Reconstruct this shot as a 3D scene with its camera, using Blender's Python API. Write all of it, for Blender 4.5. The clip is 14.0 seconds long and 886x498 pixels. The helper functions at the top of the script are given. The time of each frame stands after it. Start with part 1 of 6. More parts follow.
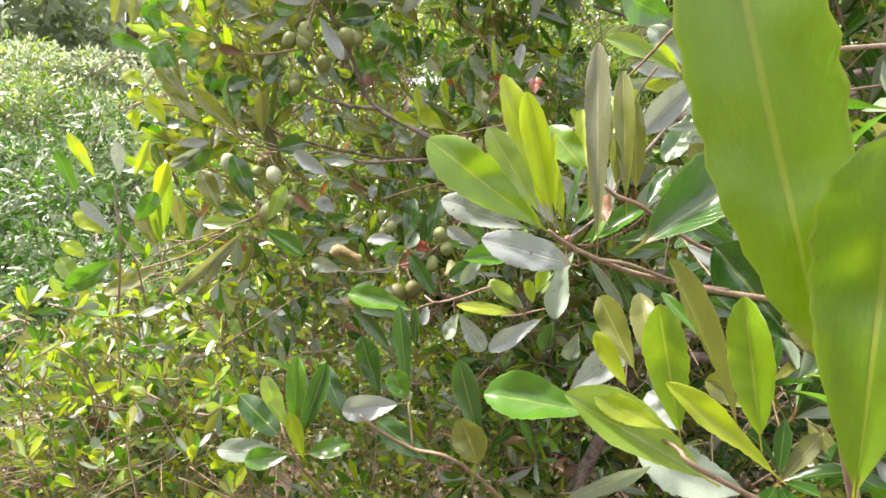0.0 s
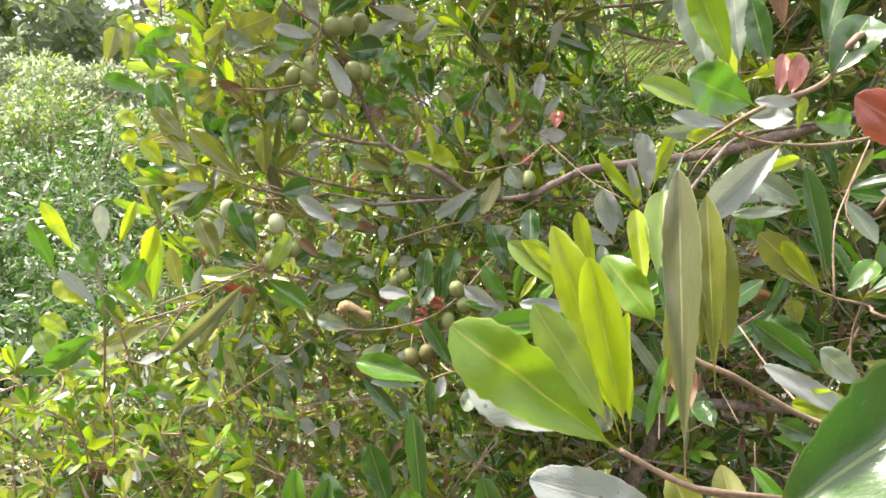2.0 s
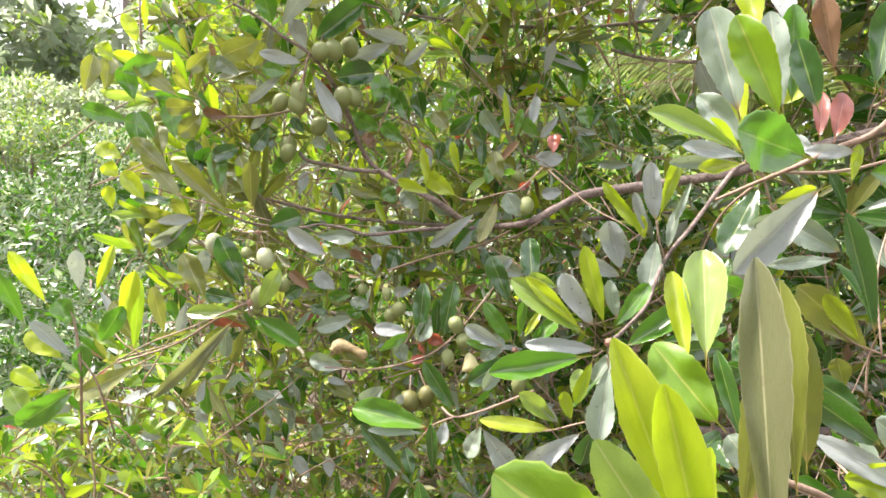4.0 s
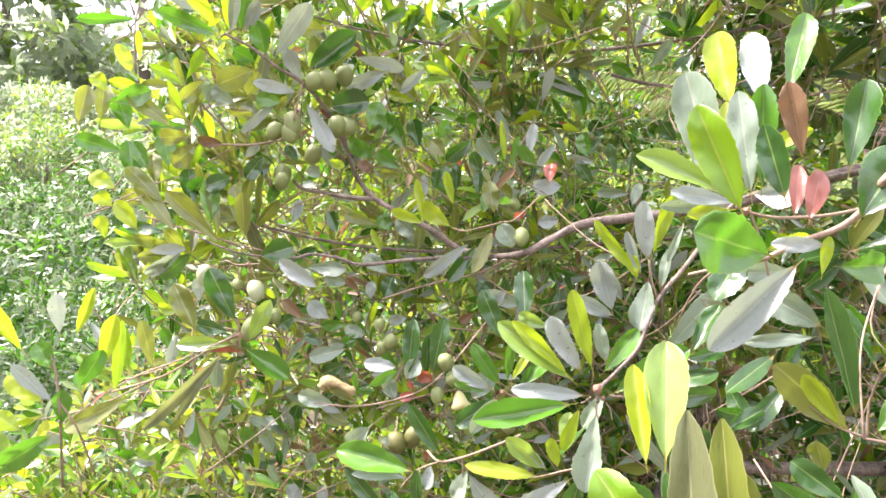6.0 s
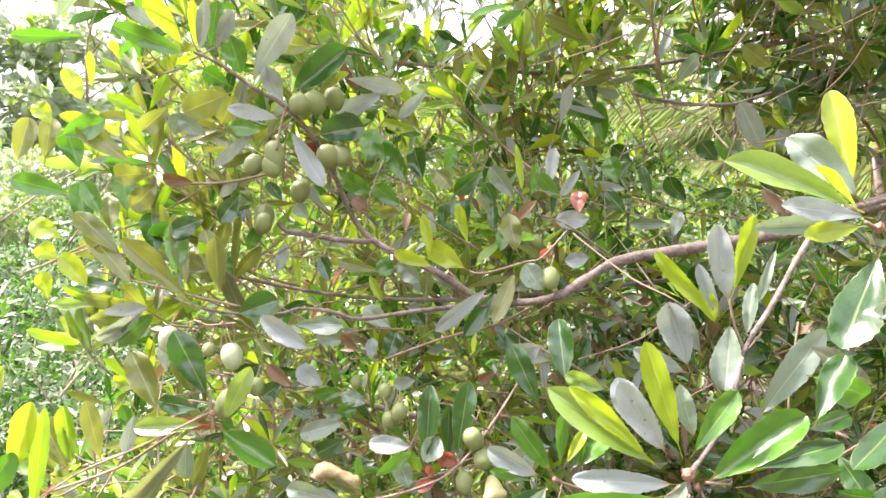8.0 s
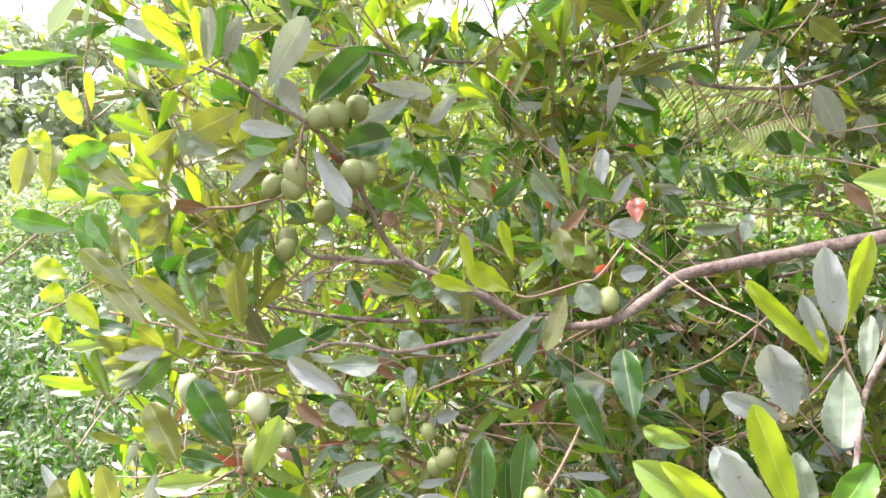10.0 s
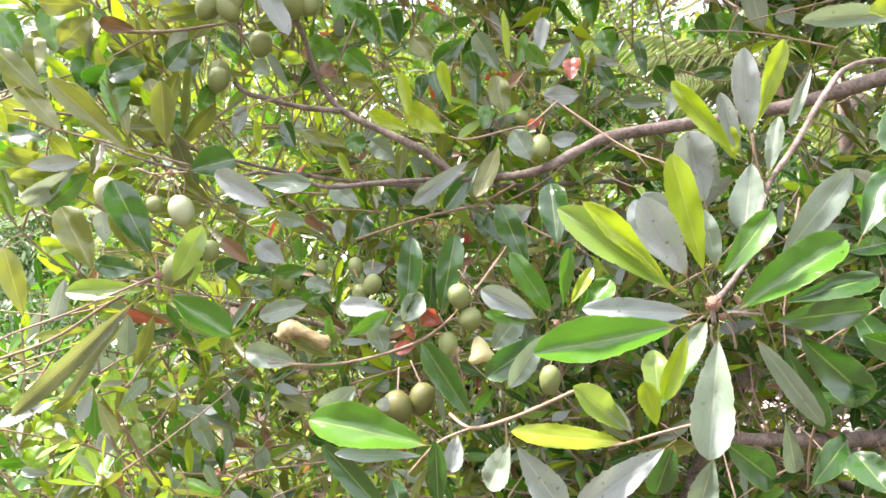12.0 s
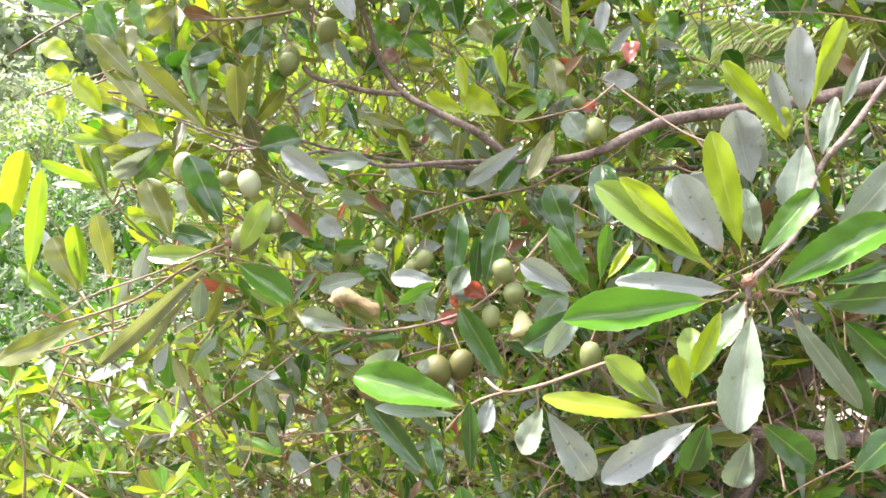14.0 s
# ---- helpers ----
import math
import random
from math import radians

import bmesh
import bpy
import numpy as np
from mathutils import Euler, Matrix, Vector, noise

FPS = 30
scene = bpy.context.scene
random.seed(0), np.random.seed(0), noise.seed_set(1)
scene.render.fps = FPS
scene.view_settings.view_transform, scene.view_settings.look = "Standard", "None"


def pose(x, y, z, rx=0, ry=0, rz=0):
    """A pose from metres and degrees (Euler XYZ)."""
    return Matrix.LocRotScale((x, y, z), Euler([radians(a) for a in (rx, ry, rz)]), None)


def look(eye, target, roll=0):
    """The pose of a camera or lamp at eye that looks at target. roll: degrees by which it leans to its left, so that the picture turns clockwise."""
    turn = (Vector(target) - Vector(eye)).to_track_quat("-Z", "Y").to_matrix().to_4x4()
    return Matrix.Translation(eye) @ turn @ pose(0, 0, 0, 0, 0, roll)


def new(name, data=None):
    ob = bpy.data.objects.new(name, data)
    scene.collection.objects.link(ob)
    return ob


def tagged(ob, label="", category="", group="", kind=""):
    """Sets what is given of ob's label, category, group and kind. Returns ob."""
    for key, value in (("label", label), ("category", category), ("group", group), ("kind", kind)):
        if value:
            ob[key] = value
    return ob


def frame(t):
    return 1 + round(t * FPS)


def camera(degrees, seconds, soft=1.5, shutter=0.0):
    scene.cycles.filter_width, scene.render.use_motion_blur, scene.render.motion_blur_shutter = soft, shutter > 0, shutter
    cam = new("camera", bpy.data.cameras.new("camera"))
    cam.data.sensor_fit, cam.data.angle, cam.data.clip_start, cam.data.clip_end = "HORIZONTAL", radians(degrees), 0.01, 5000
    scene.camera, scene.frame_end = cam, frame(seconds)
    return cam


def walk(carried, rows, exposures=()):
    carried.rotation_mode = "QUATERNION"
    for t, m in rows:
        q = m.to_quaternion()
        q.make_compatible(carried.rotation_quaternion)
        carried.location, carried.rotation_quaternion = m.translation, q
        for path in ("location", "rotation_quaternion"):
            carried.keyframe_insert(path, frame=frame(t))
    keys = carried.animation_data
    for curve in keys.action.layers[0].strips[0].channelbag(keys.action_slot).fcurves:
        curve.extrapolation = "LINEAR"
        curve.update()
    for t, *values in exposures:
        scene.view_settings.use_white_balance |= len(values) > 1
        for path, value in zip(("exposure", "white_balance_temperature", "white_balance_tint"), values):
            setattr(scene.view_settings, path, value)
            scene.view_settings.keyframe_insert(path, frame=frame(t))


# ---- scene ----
cam = camera(71.5, 14.0, soft=1.6)
PATH = [
    (0, (0.042, 0.016, 1.409), (0.025, 2.015, 1.360), 1.9),
    (0.5, (0.034, 0.052, 1.431), (-0.025, 2.051, 1.385), 2.2),
    (1, (0.031, 0.077, 1.450), (-0.021, 2.076, 1.433), 2.7),
    (1.5, (0.031, 0.093, 1.470), (-0.011, 2.093, 1.461), 1.9),
    (2, (0.032, 0.116, 1.496), (-0.027, 2.115, 1.465), 1.4),
    (2.5, (0.027, 0.131, 1.517), (-0.028, 2.130, 1.525), 0.9),
    (2.7, (0.016, 0.137, 1.522), (-0.023, 2.136, 1.532), 0.9),
    (4.8, (0.013, 0.171, 1.542), (-0.009, 2.171, 1.555), 0.3),
    (5, (0.006, 0.167, 1.547), (-0.029, 2.166, 1.565), 0.9),
    (5.5, (0.022, 0.164, 1.558), (-0.015, 2.163, 1.615), 0.6),
    (6, (0.050, 0.180, 1.583), (-0.010, 2.179, 1.612), 0.7),
    (6.5, (0.038, 0.222, 1.577), (-0.068, 2.219, 1.615), -1.4),
    (7, (0.019, 0.266, 1.590), (-0.082, 2.262, 1.684), -1.2),
    (7.5, (0.010, 0.331, 1.577), (-0.039, 2.323, 1.745), -1.6),
    (7.7, (0.006, 0.352, 1.579), (-0.012, 2.344, 1.758), -1.5),
    (9.8, (-0.005, 0.479, 1.641), (-0.144, 2.463, 1.853), -2.7),
    (10, (-0.021, 0.484, 1.652), (-0.132, 2.475, 1.797), -3.8),
    (10.5, (-0.033, 0.496, 1.535), (-0.182, 2.480, 1.735), -3.7),
    (11, (-0.049, 0.486, 1.514), (-0.099, 2.480, 1.658), -2.9),
    (11.5, (-0.041, 0.491, 1.467), (0.012, 2.489, 1.543), -2.4),
    (12, (-0.036, 0.489, 1.440), (0.081, 2.485, 1.505), -0.5),
    (12.5, (-0.032, 0.487, 1.432), (0.056, 2.485, 1.466), 1.7),
    (13, (-0.026, 0.479, 1.425), (-0.061, 2.479, 1.432), 1.6),
    (13.5, (-0.014, 0.467, 1.418), (-0.059, 2.466, 1.444), 1.8),
    (14, (-0.007, 0.459, 1.419), (-0.118, 2.456, 1.455), 1.4),
]
EXPOSURES = [(0, 1.79, 6600, 21), (2.7, 1.78, 6600, 21), (4.8, 2.19, 6300, 25), (6.5, 2.41, 6250, 26), (10, 2.43, 6280, 25), (11.5, 2.36, 6260, 24), (12.5, 2.29, 6250, 24), (14, 2.32, 6250, 23)]
walk(cam, [(t, look(eye, target, roll)) for t, eye, target, roll in PATH], EXPOSURES)

# ---- world, sun ----
world = bpy.data.worlds.new("sky")
scene.world = world
world.use_nodes = True
wn = world.node_tree
sky = wn.nodes.new("ShaderNodeTexSky")
sky.sky_type, sky.sun_disc = "NISHITA", False
sky.sun_elevation, sky.sun_rotation = radians(60), radians(-86)
sky.air_density, sky.dust_density, sky.ozone_density = 1.0, 4.0, 1.0
wn.nodes["Background"].inputs[1].default_value = 0.135
haze = wn.nodes.new("ShaderNodeMix")
haze.data_type = "RGBA"
haze.inputs[0].default_value = 0.72
haze.inputs[7].default_value = (4.75, 4.7, 4.6, 1.0)
wn.links.new(sky.outputs[0], haze.inputs[6])
wn.links.new(haze.outputs[2], wn.nodes["Background"].inputs[0])
lamp = bpy.data.lights.new("sun", "SUN")
lamp.energy, lamp.angle, lamp.color = 3.9, radians(11), (1.0, 0.94, 0.83)
sun = new("sun", lamp)
sun.matrix_world = look((-4.2, 1.2, 8.5), (0, 0.9, 1.3))


# ---- materials ----
def nodes_of(name):
    m = bpy.data.materials.new(name)
    m.use_nodes = True
    nt = m.node_tree
    nt.nodes.clear()
    out = nt.nodes.new("ShaderNodeOutputMaterial")
    return m, nt, out


def add(nt, kind, **inputs):
    n = nt.nodes.new(kind)
    for k, v in inputs.items():
        n.inputs[k.replace("_", " ")].default_value = v
    return n


def math_node(nt, op, a, b=0.0, c=None):
    n = nt.nodes.new("ShaderNodeMath")
    n.operation = op
    for i, v in enumerate((a, b, c)):
        if v is None:
            continue
        if isinstance(v, (int, float)):
            n.inputs[i].default_value = v
        else:
            nt.links.new(v, n.inputs[i])
    return n.outputs[0]


def mix_col(nt, fac, a, b):
    n = nt.nodes.new("ShaderNodeMix")
    n.data_type = "RGBA"
    for sock, v in ((n.inputs[0], fac), (n.inputs[6], a), (n.inputs[7], b)):
        if isinstance(v, (int, float, tuple)):
            sock.default_value = v
        else:
            nt.links.new(v, sock)
    return n.outputs[2]


def rgb(c):
    return (c[0], c[1], c[2], 1.0)


def leaf_material(name, one, two, rib, glow, rough, through_share, island=False, spots=0.0):
    """A leaf: two tones mixed leaf by leaf, midrib and side veins from the UVs, blotches, light through the blade."""
    m, nt, out = nodes_of(name)
    if island:
        rnd = nt.nodes.new("ShaderNodeNewGeometry").outputs["Random Per Island"]
    else:
        rnd = nt.nodes.new("ShaderNodeObjectInfo").outputs["Random"]
    uv = nt.nodes.new("ShaderNodeUVMap")
    sep = nt.nodes.new("ShaderNodeSeparateXYZ")
    nt.links.new(uv.outputs[0], sep.inputs[0])
    u = math_node(nt, "ABSOLUTE", math_node(nt, "SUBTRACT", sep.outputs[0], 0.5))
    col = mix_col(nt, rnd, rgb(one), rgb(two))
    tc = nt.nodes.new("ShaderNodeTexCoord")
    big = add(nt, "ShaderNodeTexNoise", Scale=26.0, Detail=3.0, Roughness=0.6)
    nt.links.new(tc.outputs["Object"], big.inputs["Vector"])
    blot = nt.nodes.new("ShaderNodeMapRange")
    blot.inputs[1].default_value, blot.inputs[2].default_value = 0.35, 0.7
    nt.links.new(big.outputs["Fac"], blot.inputs[0])
    col = mix_col(nt, math_node(nt, "MULTIPLY", blot.outputs[0], 0.35), col, rgb([c * 0.62 for c in one]))
    # side veins leave the midrib at a slant
    slant = math_node(nt, "SUBTRACT", math_node(nt, "MULTIPLY", sep.outputs[1], 11.0), math_node(nt, "MULTIPLY", u, 7.0))
    saw = math_node(nt, "ABSOLUTE", math_node(nt, "SUBTRACT", math_node(nt, "FRACT", slant), 0.5))
    vein = nt.nodes.new("ShaderNodeMapRange")
    vein.inputs[1].default_value, vein.inputs[2].default_value = 0.035, 0.0
    nt.links.new(saw, vein.inputs[0])
    mid = nt.nodes.new("ShaderNodeMapRange")
    mid.inputs[1].default_value, mid.inputs[2].default_value = 0.034, 0.016
    nt.links.new(u, mid.inputs[0])
    mask = math_node(nt, "MAXIMUM", math_node(nt, "MULTIPLY", vein.outputs[0], 0.24), mid.outputs[0])
    wide = add(nt, "ShaderNodeTexNoise", Scale=4.5, Detail=2.0, Roughness=0.55)
    nt.links.new(tc.outputs["Object"], wide.inputs["Vector"])
    col = mix_col(nt, math_node(nt, "MULTIPLY", wide.outputs["Fac"], 0.45), col, rgb([c * 1.25 for c in two]))
    rim = nt.nodes.new("ShaderNodeMapRange")
    rim.inputs[1].default_value, rim.inputs[2].default_value = 0.465, 0.49
    nt.links.new(u, rim.inputs[0])
    mask = math_node(nt, "MAXIMUM", mask, math_node(nt, "MULTIPLY", rim.outputs[0], 0.6))
    col = mix_col(nt, math_node(nt, "MULTIPLY", mask, 0.75), col, rgb(rib))
    stalk = nt.nodes.new("ShaderNodeMapRange")
    stalk.inputs[1].default_value, stalk.inputs[2].default_value = 0.17, 0.10
    nt.links.new(sep.outputs[1], stalk.inputs[0])
    col = mix_col(nt, math_node(nt, "MULTIPLY", stalk.outputs[0], 0.8), col, (0.40, 0.25, 0.11, 1))
    if spots:
        # flecks and holes left by insects, at a leaf's own proportions
        flat = nt.nodes.new("ShaderNodeCombineXYZ")
        nt.links.new(math_node(nt, "MULTIPLY", sep.outputs[0], 4.0), flat.inputs[0])
        nt.links.new(math_node(nt, "MULTIPLY", sep.outputs[1], 15.0), flat.inputs[1])
        nt.links.new(math_node(nt, "MULTIPLY", rnd, 40.0), flat.inputs[2])
        sp = add(nt, "ShaderNodeTexVoronoi", Scale=1.0)
        nt.links.new(flat.outputs[0], sp.inputs["Vector"])
        few = nt.nodes.new("ShaderNodeSeparateColor")
        nt.links.new(sp.outputs["Color"], few.inputs[0])
        size = math_node(nt, "MULTIPLY", math_node(nt, "SUBTRACT", few.outputs[0], 0.55), 0.55)
        dot = math_node(nt, "LESS_THAN", sp.outputs["Distance"], size)
        col = mix_col(nt, math_node(nt, "MULTIPLY", dot, spots), col, (0.10, 0.075, 0.045, 1))
    bsdf = add(nt, "ShaderNodeBsdfPrincipled", Roughness=rough)
    bsdf.inputs["Specular IOR Level"].default_value = 0.55
    bsdf.inputs["Coat Weight"].default_value = (0.12 if island else 0.7) if rough < 0.45 else 0.12
    bsdf.inputs["Coat Roughness"].default_value = 0.24
    bsdf.inputs["Coat IOR"].default_value = 1.65
    nt.links.new(col, bsdf.inputs["Base Color"])
    rv = math_node(nt, "ADD", math_node(nt, "MULTIPLY", big.outputs["Fac"], 0.36), rough - 0.22)
    nt.links.new(rv, bsdf.inputs["Roughness"])
    bump = add(nt, "ShaderNodeBump", Strength=0.35, Distance=0.0012)
    hgt = math_node(nt, "SUBTRACT", math_node(nt, "MULTIPLY", big.outputs["Fac"], 0.7), mask)
    nt.links.new(hgt, bump.inputs["Height"])
    nt.links.new(bump.outputs[0], bsdf.inputs["Normal"])
    tr = nt.nodes.new("ShaderNodeBsdfTranslucent")
    tcol = mix_col(nt, 0.55, col, rgb(glow))
    nt.links.new(tcol, tr.inputs[0])
    mx = add(nt, "ShaderNodeMixShader", Fac=through_share)
    nt.links.new(bsdf.outputs[0], mx.inputs[1])
    nt.links.new(tr.outputs[0], mx.inputs[2])
    nt.links.new(mx.outputs[0], out.inputs[0])
    return m


TONES = {
    "green": ((0.050, 0.165, 0.010), (0.100, 0.245, 0.016), (0.22, 0.34, 0.06), (0.13, 0.42, 0.01), 0.22, 0.34, 0.3),
    "bright": ((0.17, 0.31, 0.05), (0.27, 0.40, 0.08), (0.42, 0.48, 0.18), (0.42, 0.62, 0.04), 0.27, 0.38, 0.0),
    "lush": ((0.12, 0.27, 0.008), (0.19, 0.35, 0.010), (0.42, 0.46, 0.08), (0.42, 0.68, 0.01), 0.40, 0.46, 0.0),
    "young": ((0.27, 0.42, 0.010), (0.40, 0.50, 0.016), (0.52, 0.56, 0.12), (0.56, 0.80, 0.01), 0.36, 0.48, 0.0),
    "olive": ((0.115, 0.15, 0.018), (0.20, 0.225, 0.04), (0.40, 0.38, 0.14), (0.36, 0.44, 0.03), 0.38, 0.38, 0.5),
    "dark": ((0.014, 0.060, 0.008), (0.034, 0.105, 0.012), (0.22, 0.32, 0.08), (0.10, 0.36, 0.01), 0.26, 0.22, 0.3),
    # pale (partly underside) and grey: sky sheen painted into the leaf colour
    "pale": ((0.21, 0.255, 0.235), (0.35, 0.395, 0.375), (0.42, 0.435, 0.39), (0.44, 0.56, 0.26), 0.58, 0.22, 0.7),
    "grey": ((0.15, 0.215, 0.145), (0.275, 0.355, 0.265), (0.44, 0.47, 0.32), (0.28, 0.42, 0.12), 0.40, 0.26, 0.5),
    # far leaves: distance haze painted into a pale grey-green
    "hazed_green": ((0.175, 0.225, 0.145), (0.305, 0.36, 0.265), (0.5, 0.54, 0.42), (0.40, 0.54, 0.26), 0.34, 0.75, 0.0),
    "ash": ((0.085, 0.10, 0.045), (0.15, 0.165, 0.08), (0.34, 0.34, 0.2), (0.34, 0.40, 0.08), 0.34, 0.36, 0.3),
    # farthest leaves: haze and glare put into the colour and high translucency
    "hazed_pale": ((0.25, 0.31, 0.21), (0.36, 0.42, 0.31), (0.42, 0.48, 0.36), (0.46, 0.56, 0.34), 0.58, 0.75, 0.0),
    "close": ((0.095, 0.215, 0.006), (0.13, 0.255, 0.008), (0.30, 0.36, 0.05), (0.33, 0.58, 0.005), 0.40, 0.60, 0.0),
    "red": ((0.27, 0.04, 0.022), (0.34, 0.105, 0.06), (0.46, 0.22, 0.15), (0.64, 0.13, 0.04), 0.36, 0.34, 0.25),
    "brown": ((0.15, 0.075, 0.045), (0.28, 0.18, 0.10), (0.36, 0.23, 0.13), (0.36, 0.18, 0.05), 0.5, 0.22, 0.5),
}
LEAF = {k: leaf_material("leaf_" + k, *v[:6], spots=v[6]) for k, v in TONES.items()}
MASS = {k: leaf_material("foliage_" + k, *v[:5], v[5] * 0.9, island=True, spots=0.0) for k, v in TONES.items()}


def surface(name, one, two, scale, rough, bump_m, detail=6.0, stretch=(1, 1, 1), fine=6.0):
    m, nt, out = nodes_of(name)
    tc = nt.nodes.new("ShaderNodeTexCoord")
    mp = add(nt, "ShaderNodeMapping", Scale=stretch)
    nt.links.new(tc.outputs["Object"], mp.inputs[0])
    a = add(nt, "ShaderNodeTexNoise", Scale=scale, Detail=detail, Roughness=0.65)
    b = add(nt, "ShaderNodeTexNoise", Scale=scale * fine, Detail=4.0, Roughness=0.6)
    for n in (a, b):
        nt.links.new(mp.outputs[0], n.inputs["Vector"])
    f = math_node(nt, "ADD", math_node(nt, "MULTIPLY", a.outputs["Fac"], 0.6), math_node(nt, "MULTIPLY", b.outputs["Fac"], 0.4))
    r = nt.nodes.new("ShaderNodeMapRange")
    r.inputs[1].default_value, r.inputs[2].default_value = 0.38, 0.62
    nt.links.new(f, r.inputs[0])
    col = mix_col(nt, r.outputs[0], rgb(one), rgb(two))
    bsdf = add(nt, "ShaderNodeBsdfPrincipled", Roughness=rough)
    nt.links.new(col, bsdf.inputs["Base Color"])
    bp = add(nt, "ShaderNodeBump", Strength=0.7, Distance=bump_m)
    nt.links.new(f, bp.inputs["Height"])
    nt.links.new(bp.outputs[0], bsdf.inputs["Normal"])
    nt.links.new(bsdf.outputs[0], out.inputs[0])
    return m


BARK = surface("bark", (0.085, 0.062, 0.052), (0.31, 0.25, 0.215), 42.0, 0.88, 0.004, stretch=(1, 1, 1), fine=5.0)
TWIG = surface("twig_bark", (0.19, 0.13, 0.085), (0.35, 0.26, 0.19), 90.0, 0.7, 0.0008)
BUD = surface("bud_scale", (0.22, 0.12, 0.08), (0.42, 0.26, 0.18), 60.0, 0.7, 0.0008)
FRUIT = surface("green_fruit", (0.15, 0.19, 0.06), (0.27, 0.31, 0.12), 90.0, 0.50, 0.0003)
FRUIT_OLIVE = surface("olive_fruit", (0.075, 0.082, 0.018), (0.14, 0.14, 0.035), 70.0, 0.55, 0.0004)
# pale green skin with the fruit's sunlit sheen put into the colour
FRUIT_LIGHT = surface("light_fruit", (0.28, 0.33, 0.17), (0.42, 0.46, 0.28), 60.0, 0.45, 0.0003)
FRUIT_PALE = surface("split_fruit_skin", (0.58, 0.56, 0.24), (0.70, 0.66, 0.36), 60.0, 0.5, 0.0005)
HUSK = surface("dry_husk", (0.15, 0.11, 0.045), (0.40, 0.32, 0.15), 90.0, 0.7, 0.0016)
SOIL = surface("soil", (0.035, 0.027, 0.018), (0.10, 0.075, 0.05), 9.0, 0.95, 0.02)
STRAW = surface("litter", (0.22, 0.15, 0.085), (0.42, 0.34, 0.22), 14.0, 0.9, 0.003)
PAVE = surface("concrete", (0.30, 0.25, 0.23), (0.44, 0.38, 0.36), 7.0, 0.9, 0.003)
PALM = leaf_material("palm_leaflet", (0.22, 0.31, 0.11), (0.40, 0.46, 0.24), (0.40, 0.44, 0.24), (0.42, 0.54, 0.12), 0.34, 0.38, island=False)


# ---- mesh helpers ----
def part(name, mesh, material, parent, label=""):
    ob = new(name, mesh)
    if material and not mesh.materials:
        mesh.materials.append(material)
    ob.parent = parent
    if label:
        ob["label"] = label
    return ob


def thing(name, label, category, at=(0, 0, 0), kind="", group=""):
    ob = new(name)
    ob.location = at
    ob.empty_display_size = 0.1
    return tagged(ob, label, category, group, kind)


def mesh_of(name, verts, faces, uvs=None, mats=(), index=None, smooth=True):
    me = bpy.data.meshes.new(name)
    me.from_pydata([tuple(v) for v in verts] if not isinstance(verts, np.ndarray) else verts.tolist(), [], faces if isinstance(faces, list) else faces.tolist())
    if uvs is not None:
        layer = me.uv_layers.new(name="UVMap")
        loops = np.empty(len(me.loops), dtype=np.int32)
        me.loops.foreach_get("vertex_index", loops)
        layer.data.foreach_set("uv", np.asarray(uvs, dtype=np.float32)[loops].ravel())
    for m in mats:
        me.materials.append(m)
    if index is not None:
        me.polygons.foreach_set("material_index", np.asarray(index, dtype=np.int32))
    if smooth:
        me.polygons.foreach_set("use_smooth", np.ones(len(me.polygons), dtype=bool))
    me.update()
    return me


def blade(rows, cols, petiole=0.10, fold=0.35, droop=0.12, wave=0.0, teeth=0.0, twist=0.0, peak=0.75, blunt=2.7, seed=0):
    """A leaf along +Y from 0 to 1, its blade 1 wide; returns vertices, quads and UVs."""
    v, uv = [], []
    top = max((t / 400) ** peak * (1 - (t / 400) ** blunt) ** 0.62 for t in range(401))
    rj = random.Random(seed)
    for i in range(rows + 1):
        s = i / rows
        if s < petiole:
            w = 0.035
        else:
            t = (s - petiole) / (1 - petiole)
            w = max(0.035, t ** peak * (1 - t ** blunt) ** 0.62 / top)
            if i == rows:
                w = 0.10
        for j in range(cols + 1):
            x = 2 * j / cols - 1
            edge = abs(x) ** 6
            ww = w * (1 + teeth * edge * ((1 if i % 2 else -1) * rj.uniform(0.2, 1.0) + rj.uniform(-0.8, 0.8))) if w > 0.1 else w
            z = fold * 0.5 * abs(x) ** 1.3 * w - 3.2 * droop * (s * s - 0.25 * s)
            z += wave * math.sin(9.0 * s + 1.5 * x) * abs(x) * w
            if w < 0.05:
                z -= 0.05 * (1 - abs(x))
            z += 0.10 * w * noise.noise((2.2 * x + 7 * seed, 4.5 * s, 0.5)) + 0.05 * w * noise.noise((4 * x, 9 * s, 3 + seed))
            a = twist * s
            xx = x * ww * 0.5
            v.append((xx * math.cos(a), s, z + xx * math.sin(a)))
            uv.append((j / cols, s))
    f = [(i * (cols + 1) + j, i * (cols + 1) + j + 1, (i + 1) * (cols + 1) + j + 1, (i + 1) * (cols + 1) + j) for i in range(rows) for j in range(cols)]
    return np.array(v), np.array(f), np.array(uv)


HERO = []
for k in range(12):
    HERO.append(blade(24, 6, petiole=0.10 + 0.015 * (k % 3), fold=0.20 + 0.16 * (k % 4), droop=(0.05, -0.06, 0.12, 0.02, 0.08, -0.1)[k % 6],
                      wave=0.05 + 0.05 * (k % 3), teeth=0.05, twist=(-0.5, 0.3, 0.0, 0.55)[(k // 2) % 4], peak=(0.6, 0.85, 0.7)[k % 3], blunt=(2.2, 3.0, 2.6, 3.4)[k % 4], seed=k))
